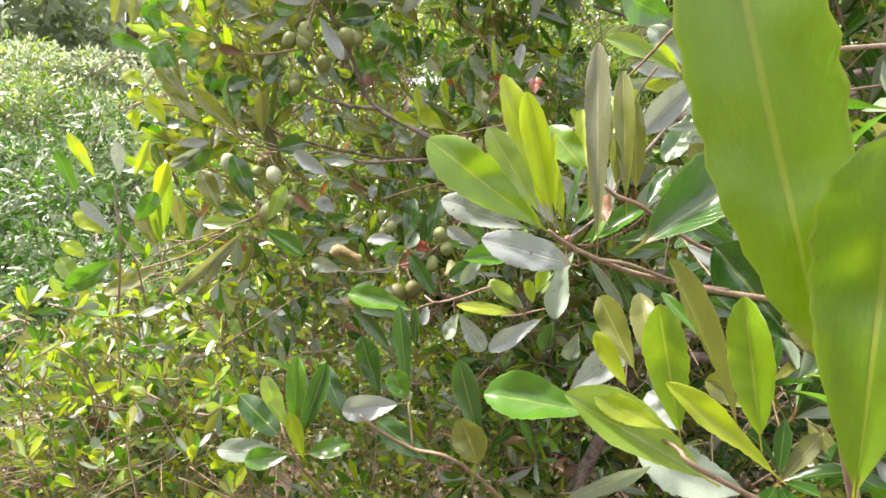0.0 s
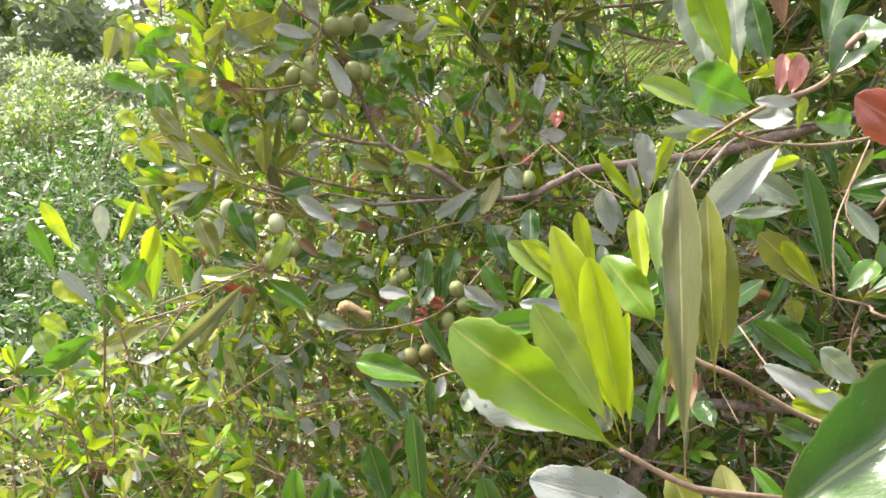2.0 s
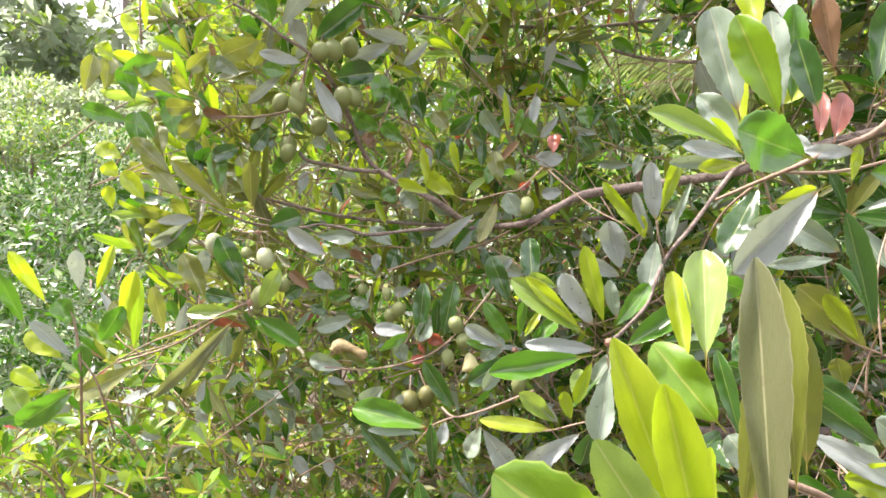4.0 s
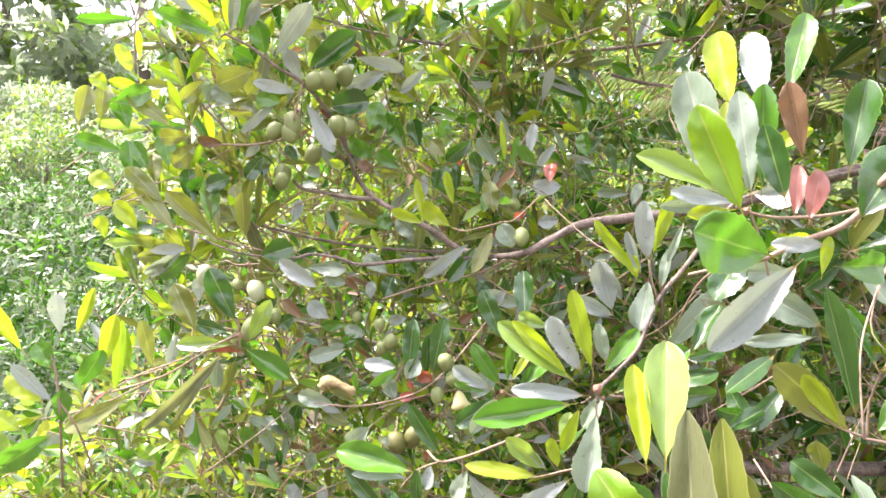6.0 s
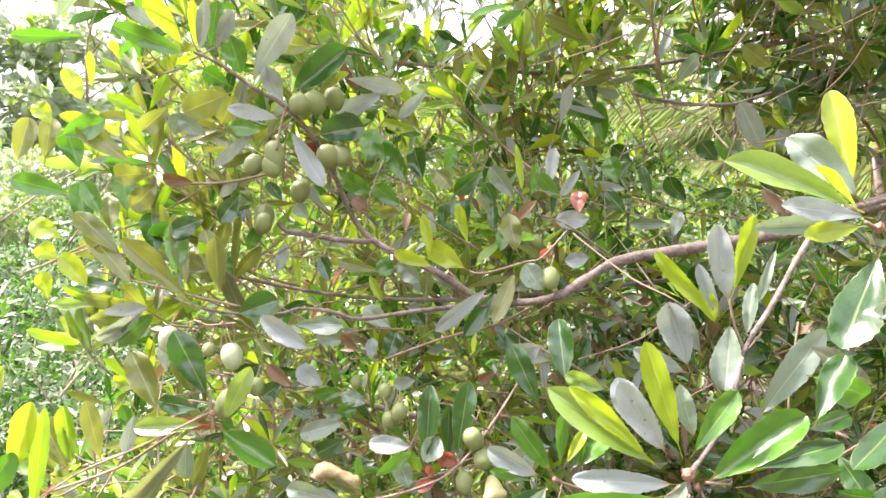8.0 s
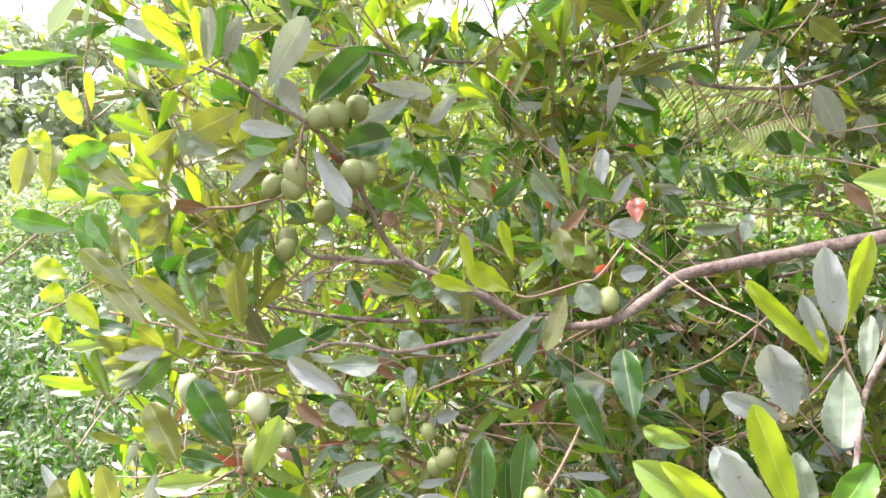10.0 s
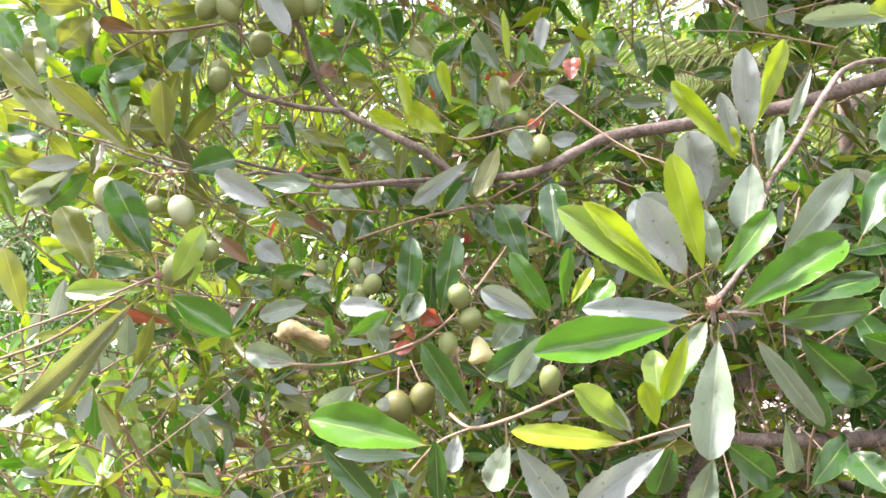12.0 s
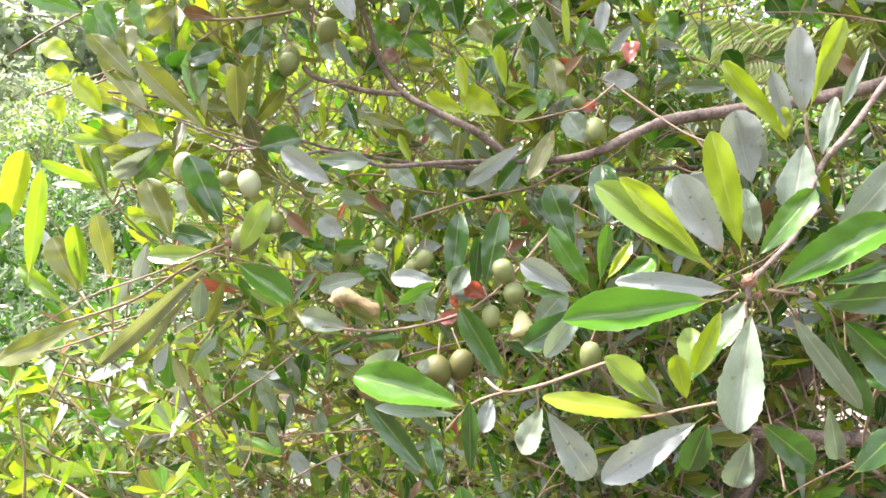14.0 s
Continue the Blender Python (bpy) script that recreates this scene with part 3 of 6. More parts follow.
def slab_path():
    top = new("pavement")
    tagged(top, "pale pinkish concrete slabs on the ground", "pavement", kind="structure")
    me = bpy.data.meshes.new("slab")
    bm = bmesh.new()
    bmesh.ops.create_cube(bm, size=1.0)
    bmesh.ops.scale(bm, vec=(0.58, 0.58, 0.10), verts=bm.verts)
    bmesh.ops.bevel(bm, geom=bm.edges[:], offset=0.012, segments=2, affect="EDGES")
    bm.to_mesh(me)
    bm.free()
    for i in range(5):
        for j in range(5):
            ob = part("slab", me, PAVE, top)
            ob.location = (3.5 + 0.6 * i, 3.9 + 0.6 * j, 0.055 + 0.004 * ((i * 3 + j) % 3))
            ob.rotation_euler = (0.01 * ((i + j) % 3 - 1), 0.01 * ((i * 2 + j) % 3 - 1), 0)


slab_path()

rg = np.random.default_rng(8)
low_plants = [(rg.uniform(-3.0, 3.2), rg.uniform(1.7, 4.4), rg.uniform(0.08, 0.5) ** 1.2) for i in range(420)]
pl, tw = sprigs(low_plants, rg, leaves=(5, 10), lean=(0, -0.1, 1.2), spread=0.4, twig=0.3)
leaf_cloud("weed_leaves", pl, LOW, weeds, {"green": 3, "dark": 2, "olive": 2, "young": 0.8, "bright": 1, "grey": 1.5}, rg, (0.05, 0.11), (0.2, 0.35))
twig_cloud("weed_stems", tw, weeds)

# ---- the fruit tree ----
tree = thing("fruit_tree", "leafy tree with clustered long leaves and unripe green fruits", "tree", (0, 0, 0))
part("trunk", tube("trunk", ((2.05, 2.0, -0.1), (2.0, 1.95, 0.5), (2.05, 1.9, 1.1), (2.0, 1.85, 1.8), (1.9, 1.95, 2.5), (1.95, 2.05, 3.2)), 0.085, 0.04, sides=12, bumps=0.06), BARK, tree)
part("bough", tube("bough", ((2.03, 1.93, 0.85), (1.5, 1.8, 1.05), (1.0, 1.66, 1.10), (0.75, 1.62, 1.11), (0.5, 1.62, 1.12)), 0.024, 0.010, sides=10, bumps=0.08), BARK, tree)
part("bough", tube("bough", ((1.9, 1.95, 2.5), (1.2, 2.4, 2.8), (0.4, 2.6, 2.9), (-0.3, 2.5, 2.8), (-0.7, 2.4, 2.7)), 0.026, 0.006, sides=10, bumps=0.08), BARK, tree)
part("bough", tube("bough", ((2.0, 1.95, 0.5), (1.2, 2.4, 0.8), (0.2, 2.6, 1.1), (-0.5, 2.6, 1.3), (-0.9, 2.5, 1.4)), 0.022, 0.005, sides=10, bumps=0.08), BARK, tree)

part("stem", tube("stem", ((0.185, 1.76, -0.06), (0.336, 1.75, 0.475), (0.538, 1.75, 0.95), (0.679, 1.75, 1.232), (0.819, 1.80, 1.30)), 0.024, 0.013, sides=10, bumps=0.08), BARK, tree)

def crown_points(count, rg, box, keep):
    pts = []
    while len(pts) < count:
        p = np.array([rg.uniform(a, b) for a, b in box])
        if keep(p):
            pts.append(p)
    return pts


def left_edge(z):
    return -0.82 - max(0.0, 1.35 - z) * 1.6


rg = np.random.default_rng(5)
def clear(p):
    """Keeps the crown open along a cone from the camera, so the palm shows."""
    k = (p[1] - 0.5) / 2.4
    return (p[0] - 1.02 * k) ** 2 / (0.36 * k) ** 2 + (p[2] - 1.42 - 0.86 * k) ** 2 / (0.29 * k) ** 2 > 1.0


gap = lambda p: noise.noise((p[0] * 2.6, p[1] * 2.6, p[2] * 2.6)) > -0.36
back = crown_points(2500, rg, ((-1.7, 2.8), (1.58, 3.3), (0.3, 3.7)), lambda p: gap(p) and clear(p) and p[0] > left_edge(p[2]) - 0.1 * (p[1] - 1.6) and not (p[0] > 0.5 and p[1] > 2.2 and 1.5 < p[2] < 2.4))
pl, tw = sprigs(back, rg)
leaf_cloud("foliage", pl, LOW, tree, {"green": 2.4, "dark": 2.0, "olive": 4.6, "young": 0.9, "lush": 1.5, "bright": 0.9, "pale": 0.5, "grey": 1.3, "red": 0.12, "brown": 0.6}, rg, (0.06, 0.115), (0.17, 0.26), "clustered green leaves of the inner crown")
twig_cloud("twig_tangle", tw, tree)
low = crown_points(1650, rg, ((-1.9, 0.4), (1.55, 2.7), (0.30, 1.18)), lambda p: gap(p) and p[0] > left_edge(p[2]) and p[2] < 1.02 + 0.10 * (p[1] - 1.5))
pl, tw = sprigs(low, rg, spread=0.5, twig=0.10)
leaf_cloud("foliage", pl, LOW2, tree, {"green": 2.6, "dark": 2.0, "olive": 2.6, "young": 1.3, "lush": 1.6, "bright": 1.3, "pale": 0.6, "grey": 2.0, "red": 0.10, "brown": 0.25}, rg, (0.03, 0.062), (0.20, 0.34), "small clustered leaves of the lower crown")
twig_cloud("twig_tangle", tw, tree, 0.0008, 0.0016)
left = crown_points(190, rg, ((-1.6, -0.40), (1.25, 1.8), (0.72, 1.3)), lambda p: p[0] > left_edge(p[2]))
pl, tw = sprigs(left, rg)
leaf_cloud("foliage", pl, LOW2, tree, {"green": 2.0, "olive": 2.6, "young": 1.8, "lush": 2.4, "bright": 1.8, "pale": 0.8, "grey": 1.2}, rg, (0.035, 0.066), (0.26, 0.40), "bright young leaves at the crown's edge")
twig_cloud("twig_tangle", tw, tree)
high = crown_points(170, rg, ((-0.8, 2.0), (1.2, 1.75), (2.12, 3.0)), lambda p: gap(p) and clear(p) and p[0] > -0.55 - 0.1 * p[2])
pl, tw = sprigs(high, rg)
leaf_cloud("foliage", pl, LOW, tree, {"green": 3, "dark": 1.6, "olive": 2.6, "young": 1.6, "bright": 1.2, "pale": 0.8, "grey": 1.5, "brown": 0.5}, rg, (0.075, 0.125), (0.2, 0.29), "clustered leaves of the upper crown")
twig_cloud("twig_tangle", tw, tree)
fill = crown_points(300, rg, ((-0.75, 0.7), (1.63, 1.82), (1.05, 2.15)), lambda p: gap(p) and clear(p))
pl, tw = sprigs(fill, rg, leaves=(4, 8))
leaf_cloud("foliage", pl, LOW2, tree, {"green": 2.2, "dark": 2, "olive": 3.8, "young": 0.8, "lush": 1.2, "bright": 1.0, "pale": 1.0, "grey": 1.6, "red": 0.12, "brown": 0.6}, rg, (0.06, 0.11), (0.18, 0.27), "clustered leaves among the branches")
twig_cloud("twig_tangle", tw, tree)
bare = []
for i in range(230):
    a = np.array((rg.uniform(-0.8, 0.9), rg.uniform(1.5, 1.8), rg.uniform(0.95, 2.2)))
    d = rg.normal(0, 1, 3) * np.array((1.0, 0.5, 0.6))
    d /= np.linalg.norm(d)
    ln = rg.uniform(0.08, 0.3)
    bare.append((a, a + d * ln * 0.5 + rg.normal(0, 0.012, 3), a + d * ln))
for i in range(80):
    a = np.array((rg.uniform(0.42, 1.1), rg.uniform(1.3, 1.9), rg.uniform(0.8, 1.35)))
    d = rg.normal(0, 1, 3) * np.array((1.0, 0.5, 0.8))
    d /= np.linalg.norm(d)
    ln = rg.uniform(0.08, 0.35)
    bare.append((a, a + d * ln * 0.5 + rg.normal(0, 0.015, 3), a + d * ln))
twig_cloud("twig_tangle", bare, tree, 0.0009, 0.0021)
dead = []
for i in range(420):
    a = np.array((rg.uniform(-1.9, -0.1), rg.uniform(1.4, 2.2), rg.uniform(0.45, 0.90)))
    d = rg.normal(0, 1, 3) * np.array((1.0, 0.5, 0.5))
    d /= np.linalg.norm(d)
    ln = rg.uniform(0.12, 0.45)
    dead.append((a, a + d * ln * 0.5 + rg.normal(0, 0.02, 3), a + d * ln))
dry = twig_cloud("brushwood", dead, tree, 0.0007, 0.0017)
dry.data.materials[0] = STRAW
dry["label"] = "pale dry twigs low in the crown"
# shade of the high crown put in by weighting dark leaves
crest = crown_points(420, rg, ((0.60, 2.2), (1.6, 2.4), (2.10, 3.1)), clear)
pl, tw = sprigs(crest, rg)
leaf_cloud("foliage", pl, LOW, tree, {"green": 1.6, "dark": 3, "olive": 3, "young": 0.3, "pale": 0.5, "grey": 1.0}, rg, (0.08, 0.125), (0.23, 0.31), "leaves high in the crown, coloured dark for shade")
twig_cloud("twig_tangle", tw, tree)
# deep shade beside the trunk painted through dark and brown leaf tones
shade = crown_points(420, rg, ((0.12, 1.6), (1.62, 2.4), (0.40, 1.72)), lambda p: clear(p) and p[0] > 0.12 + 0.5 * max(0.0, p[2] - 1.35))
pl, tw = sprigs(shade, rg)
leaf_cloud("foliage", pl, LOW, tree, {"green": 1.2, "dark": 4, "olive": 1.2, "brown": 0.7, "grey": 1.8}, rg, (0.06, 0.115), (0.20, 0.29), "leaves low beside the trunk, coloured dark for shade")
twig_cloud("twig_tangle", tw, tree)
# mostly dark leaves, so the right side's shade sits in their colour
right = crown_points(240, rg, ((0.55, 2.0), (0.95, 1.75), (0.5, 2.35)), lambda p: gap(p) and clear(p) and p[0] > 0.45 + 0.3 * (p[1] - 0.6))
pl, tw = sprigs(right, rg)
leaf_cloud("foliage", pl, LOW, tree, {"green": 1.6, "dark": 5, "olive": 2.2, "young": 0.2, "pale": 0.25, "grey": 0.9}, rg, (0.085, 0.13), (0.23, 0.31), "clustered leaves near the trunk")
twig_cloud("twig_tangle", tw, tree)

limb = branch(tree, 0.0010, 0.0010, (0.122, 0.125, 1.322), (0.118, 0.125, 1.352), (0.107, 0.116, 1.379), (0.099, 0.106, 1.387))
leaf(limb, 'close', (0.100, 0.107, 1.385), (0.080, 0.111, 1.468), 0.022, -29)
leaf(limb, 'close', (0.097, 0.098, 1.37), (0.104, 0.102, 1.424), 0.0177, -37)
leaf(limb, 'young', (0.094, 0.108, 1.373), (0.076, 0.108, 1.388), 0.004, 31)

limb = branch(tree, 0.0011, 0.0026, (0.098, 0.364, 1.413), (0.113, 0.369, 1.404), (0.129, 0.369, 1.397), (0.150, 0.380, 1.390), (0.181, 0.391, 1.384), (0.216, 0.401, 1.378), (0.306, 0.434, 1.365), (0.601, 0.631, 1.306), (1.427, 1.103, 1.165))
side_twig(limb, 0.0013, 0.0009, (0.129, 0.369, 1.397), (0.146, 0.370, 1.395), (0.181, 0.391, 1.385), (0.218, 0.401, 1.380))
leaf(limb, 'lush', (0.101, 0.365, 1.410), (0.029, 0.366, 1.462), 0.030, -4)
leaf(limb, 'young', (0.100, 0.372, 1.415), (0.071, 0.372, 1.503), 0.016, 12)
leaf(limb, 'young', (0.102, 0.372, 1.418), (0.083, 0.363, 1.490), 0.016, -11)
leaf(limb, 'bright', (0.097, 0.369, 1.418), (0.062, 0.365, 1.470), 0.017, -8)
leaf(limb, 'young', (0.103, 0.369, 1.415), (0.103, 0.370, 1.468), 0.009, -75)
leaf(limb, 'green', (0.108, 0.365, 1.416), (0.116, 0.367, 1.451), 0.006, -44)
leaf(limb, 'ash', (0.131, 0.383, 1.395), (0.131, 0.403, 1.530), 0.017, -16)
leaf(limb, 'lush', (0.138, 0.441, 1.452), (0.109, 0.453, 1.489), 0.023, -14)
leaf(limb, 'olive', (0.131, 0.412, 1.421), (0.142, 0.416, 1.499), 0.014, -15)
leaf(limb, 'olive', (0.158, 0.420, 1.425), (0.153, 0.425, 1.521), 0.014, -19)
leaf(limb, 'brown', (0.142, 0.406, 1.418), (0.142, 0.422, 1.434), 0.013, -22)
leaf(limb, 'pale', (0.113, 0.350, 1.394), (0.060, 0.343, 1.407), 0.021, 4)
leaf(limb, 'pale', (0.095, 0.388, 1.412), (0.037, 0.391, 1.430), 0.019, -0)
leaf(limb, 'dark', (0.130, 0.320, 1.402), (0.213, 0.324, 1.461), 0.039, -33, True)
leaf(limb, 'dark', (0.267, 0.404, 1.342), (0.214, 0.414, 1.407), 0.045, -2, True)
leaf(limb, 'dark', (0.260, 0.410, 1.351), (0.247, 0.428, 1.411), 0.028, -28)
leaf(limb, 'olive', (0.271, 0.390, 1.335), (0.264, 0.397, 1.378), 0.031, -32)
bud(limb, (0.106, 0.369, 1.408), 0.0035)

limb = branch(tree, 0.0016, 0.0016, (0.143, 0.425, 1.445), (0.152, 0.425, 1.438), (0.168, 0.425, 1.432), (0.190, 0.436, 1.420), (0.218, 0.447, 1.406), (0.267, 0.468, 1.388), (0.519, 0.636, 1.284), (1.249, 1.057, 1.042))
leaf(limb, 'olive', (0.166, 0.428, 1.439), (0.161, 0.422, 1.500), 0.014, -25)
leaf(limb, 'olive', (0.152, 0.424, 1.440), (0.149, 0.422, 1.476), 0.008, -22)
leaf(limb, 'dark', (0.156, 0.462, 1.437), (0.146, 0.470, 1.484), 0.009, -18)
leaf(limb, 'green', (0.135, 0.423, 1.404), (0.146, 0.425, 1.427), 0.008, -26)
leaf(limb, 'grey', (0.158, 0.445, 1.427), (0.145, 0.455, 1.447), 0.014, -10)
leaf(limb, 'bright', (0.165, 0.528, 1.464), (0.173, 0.552, 1.536), 0.025, -20, True)
leaf(limb, 'young', (0.156, 0.531, 1.463), (0.154, 0.554, 1.520), 0.014, -18, True)

limb = branch(tree, 0.0004, 0.0024, (0.145, 0.432, 1.288), (0.163, 0.403, 1.290), (0.174, 0.363, 1.293), (0.206, 0.364, 1.272), (0.461, 0.518, 1.138), (1.214, 0.983, 0.822))
leaf(limb, 'green', (0.145, 0.425, 1.292), (0.070, 0.439, 1.301), 0.033, 34, True)
leaf(limb, 'lush', (0.179, 0.365, 1.291), (0.159, 0.356, 1.375), 0.025, -20)
leaf(limb, 'lush', (0.226, 0.368, 1.289), (0.206, 0.356, 1.378), 0.025, -28)
leaf(limb, 'bright', (0.205, 0.372, 1.267), (0.112, 0.366, 1.320), 0.031, 30, True)
leaf(limb, 'young', (0.171, 0.359, 1.302), (0.128, 0.365, 1.320), 0.015, 11)
leaf(limb, 'young', (0.160, 0.402, 1.312), (0.139, 0.414, 1.349), 0.012, -8)
leaf(limb, 'olive', (0.210, 0.360, 1.301), (0.165, 0.353, 1.400), 0.019, 49)
leaf(limb, 'olive', (0.177, 0.441, 1.313), (0.155, 0.469, 1.366), 0.022, -12)
leaf(limb, 'olive', (0.190, 0.442, 1.313), (0.183, 0.468, 1.372), 0.021, -19)
leaf(limb, 'pale', (0.130, 0.461, 1.294), (0.181, 0.488, 1.328), 0.024, -24)
leaf(limb, 'pale', (0.196, 0.402, 1.287), (0.174, 0.412, 1.311), 0.020, -3)
leaf(limb, 'olive', (0.287, 0.463, 1.290), (0.243, 0.488, 1.303), 0.024, 8)
leaf(limb, 'grey', (0.121, 0.430, 1.229), (0.181, 0.420, 1.259), 0.017, 10)
leaf(limb, 'grey', (0.264, 0.440, 1.234), (0.175, 0.440, 1.262), 0.037, 15)
leaf(limb, 'green', (0.223, 0.443, 1.338), (0.200, 0.468, 1.372), 0.008, 10)

limb = branch(tree, 0.0014, 0.0026, (-0.052, 0.705, 1.202), (-0.027, 0.705, 1.184), (0.010, 0.706, 1.165), (0.065, 0.707, 1.149), (0.205, 0.957, 0.967), (0.540, 1.412, 0.722))
side_twig(limb, 0.0012, 0.0012, (0.010, 0.706, 1.165), (0.003, 0.707, 1.216))
leaf(limb, 'dark', (0.003, 0.709, 1.212), (-0.012, 0.717, 1.326), 0.021, 5)
leaf(limb, 'pale', (0.001, 0.703, 1.218), (-0.075, 0.711, 1.203), 0.030, 18)
leaf(limb, 'green', (0.001, 0.703, 1.220), (-0.017, 0.705, 1.253), 0.027, 11)
leaf(limb, 'dark', (0.035, 0.707, 1.147), (-0.032, 0.712, 1.194), 0.030, 19)
leaf(limb, 'dark', (0.089, 0.707, 1.162), (0.058, 0.719, 1.265), 0.028, 2)
leaf(limb, 'olive', (0.086, 0.708, 1.146), (0.063, 0.705, 1.201), 0.040, 6)
leaf(limb, 'dark', (-0.032, 0.744, 1.208), (-0.059, 0.750, 1.283), 0.030, 11)
leaf(limb, 'dark', (-0.070, 0.740, 1.182), (-0.106, 0.748, 1.249), 0.026, 17)

limb = branch(tree, 0.0024, 0.0013, (0.177, 1.519, 0.644), (-0.051, 1.018, 0.921), (-0.112, 0.770, 1.095), (-0.135, 0.721, 1.160), (-0.145, 0.722, 1.185))
leaf(limb, 'dark', (-0.141, 0.723, 1.163), (-0.196, 0.728, 1.213), 0.032, 25)
leaf(limb, 'bright', (-0.133, 0.719, 1.171), (-0.165, 0.714, 1.240), 0.022, 22)
leaf(limb, 'green', (-0.130, 0.726, 1.170), (-0.129, 0.724, 1.261), 0.024, 14)
leaf(limb, 'dark', (-0.122, 0.721, 1.166), (-0.093, 0.718, 1.256), 0.024, 6)
leaf(limb, 'grey', (-0.135, 0.722, 1.153), (-0.221, 0.724, 1.149), 0.027, 22)
leaf(limb, 'green', (-0.128, 0.721, 1.148), (-0.183, 0.718, 1.140), 0.025, 21)
leaf(limb, 'green', (-0.115, 0.718, 1.150), (-0.067, 0.727, 1.161), 0.025, -19)
leaf(limb, 'young', (-0.114, 0.718, 1.138), (-0.136, 0.721, 1.198), 0.019, 19)

limb = branch(tree, 0.0012, 0.0028, (0.217, 0.636, 1.573), (0.222, 0.576, 1.581), (0.223, 0.536, 1.585), (0.241, 0.537, 1.594), (0.267, 0.537, 1.604), (0.288, 0.538, 1.622), (0.314, 0.539, 1.645), (0.721, 0.849, 1.776), (1.794, 1.478, 1.934))
side_twig(limb, 0.0012, 0.0006, (0.245, 0.637, 1.583), (0.238, 0.677, 1.563), (0.242, 0.737, 1.524))
leaf(limb, 'green', (0.220, 0.515, 1.585), (0.167, 0.500, 1.600), 0.034, -20)
leaf(limb, 'lush', (0.202, 0.513, 1.604), (0.174, 0.511, 1.666), 0.022, -27)
leaf(limb, 'grey', (0.242, 0.651, 1.637), (0.223, 0.663, 1.730), 0.033, -24)
leaf(limb, 'grey', (0.225, 0.556, 1.617), (0.218, 0.560, 1.688), 0.018, -26)
leaf(limb, 'green', (0.234, 0.564, 1.623), (0.236, 0.565, 1.692), 0.016, -25)
leaf(limb, 'dark', (0.235, 0.536, 1.616), (0.223, 0.538, 1.662), 0.017, -29)
leaf(limb, 'brown', (0.245, 0.536, 1.638), (0.234, 0.533, 1.685), 0.015, -30)
leaf(limb, 'red', (0.274, 0.585, 1.607), (0.289, 0.595, 1.646), 0.015, -26)
leaf(limb, 'red', (0.274, 0.601, 1.612), (0.288, 0.621, 1.652), 0.012, -30)
leaf(limb, 'dark', (0.266, 0.525, 1.603), (0.290, 0.519, 1.647), 0.029, -22)
leaf(limb, 'dark', (0.285, 0.562, 1.634), (0.298, 0.565, 1.694), 0.019, -28)
leaf(limb, 'pale', (0.257, 0.534, 1.593), (0.226, 0.534, 1.593), 0.010, -10)
leaf(limb, 'young', (0.256, 0.539, 1.573), (0.261, 0.539, 1.598), 0.007, -27)
leaf(limb, 'green', (0.261, 0.536, 1.581), (0.296, 0.540, 1.581), 0.019, 11)
leaf(limb, 'young', (0.232, 0.602, 1.685), (0.227, 0.617, 1.744), 0.022, -28)
leaf(limb, 'pale', (0.246, 0.586, 1.680), (0.243, 0.598, 1.739), 0.019, -29)
leaf(limb, 'green', (0.259, 0.584, 1.687), (0.280, 0.599, 1.748), 0.017, -23)

limb = branch(tree, 0.0014, 0.0024, (0.284, 0.499, 1.518), (0.285, 0.469, 1.542), (0.296, 0.449, 1.545), (0.811, 0.861, 1.694), (1.732, 1.381, 1.856))
leaf(limb, 'red', (0.284, 0.447, 1.548), (0.238, 0.447, 1.576), 0.027, -29)
leaf(limb, 'dark', (0.286, 0.451, 1.513), (0.279, 0.449, 1.538), 0.013, -36)

limb = branch(tree, 0.0010, 0.0006, (0.345, 0.640, 1.456), (0.324, 0.640, 1.464), (0.306, 0.639, 1.478))
side_twig(limb, 0.0010, 0.0020, (0.345, 0.640, 1.455), (0.374, 0.641, 1.449), (0.412, 0.642, 1.434), (0.968, 1.058, 1.338), (1.812, 1.582, 1.295))
side_twig(limb, 0.0009, 0.0005, (0.345, 0.640, 1.456), (0.355, 0.660, 1.511), (0.383, 0.691, 1.546), (0.409, 0.701, 1.598))
side_twig(limb, 0.0005, 0.0008, (0.390, 0.681, 1.511), (0.383, 0.691, 1.536), (0.409, 0.701, 1.598))
leaf(limb, 'pale', (0.300, 0.637, 1.586), (0.235, 0.645, 1.517), 0.028, 16)
leaf(limb, 'olive', (0.340, 0.641, 1.456), (0.282, 0.639, 1.506), 0.028, -18)
leaf(limb, 'young', (0.328, 0.636, 1.462), (0.300, 0.639, 1.502), 0.014, -23)
leaf(limb, 'dark', (0.340, 0.638, 1.464), (0.320, 0.642, 1.564), 0.017, 7)
leaf(limb, 'olive', (0.317, 0.639, 1.428), (0.311, 0.641, 1.453), 0.016, -27)
leaf(limb, 'grey', (0.315, 0.640, 1.529), (0.260, 0.641, 1.523), 0.011, 2)
leaf(limb, 'grey', (0.330, 0.662, 1.532), (0.285, 0.669, 1.560), 0.024, -18)
leaf(limb, 'green', (0.353, 0.642, 1.456), (0.381, 0.644, 1.488), 0.018, -30)

limb = branch(tree, 0.0007, 0.0024, (0.289, 0.689, 1.423), (0.307, 0.639, 1.377), (0.321, 0.590, 1.355), (0.375, 0.591, 1.335), (0.815, 0.904, 1.161), (1.742, 1.431, 0.908))
leaf(limb, 'pale', (0.343, 0.589, 1.366), (0.267, 0.594, 1.405), 0.019, -1)
leaf(limb, 'grey', (0.345, 0.593, 1.389), (0.305, 0.591, 1.420), 0.021, -12)
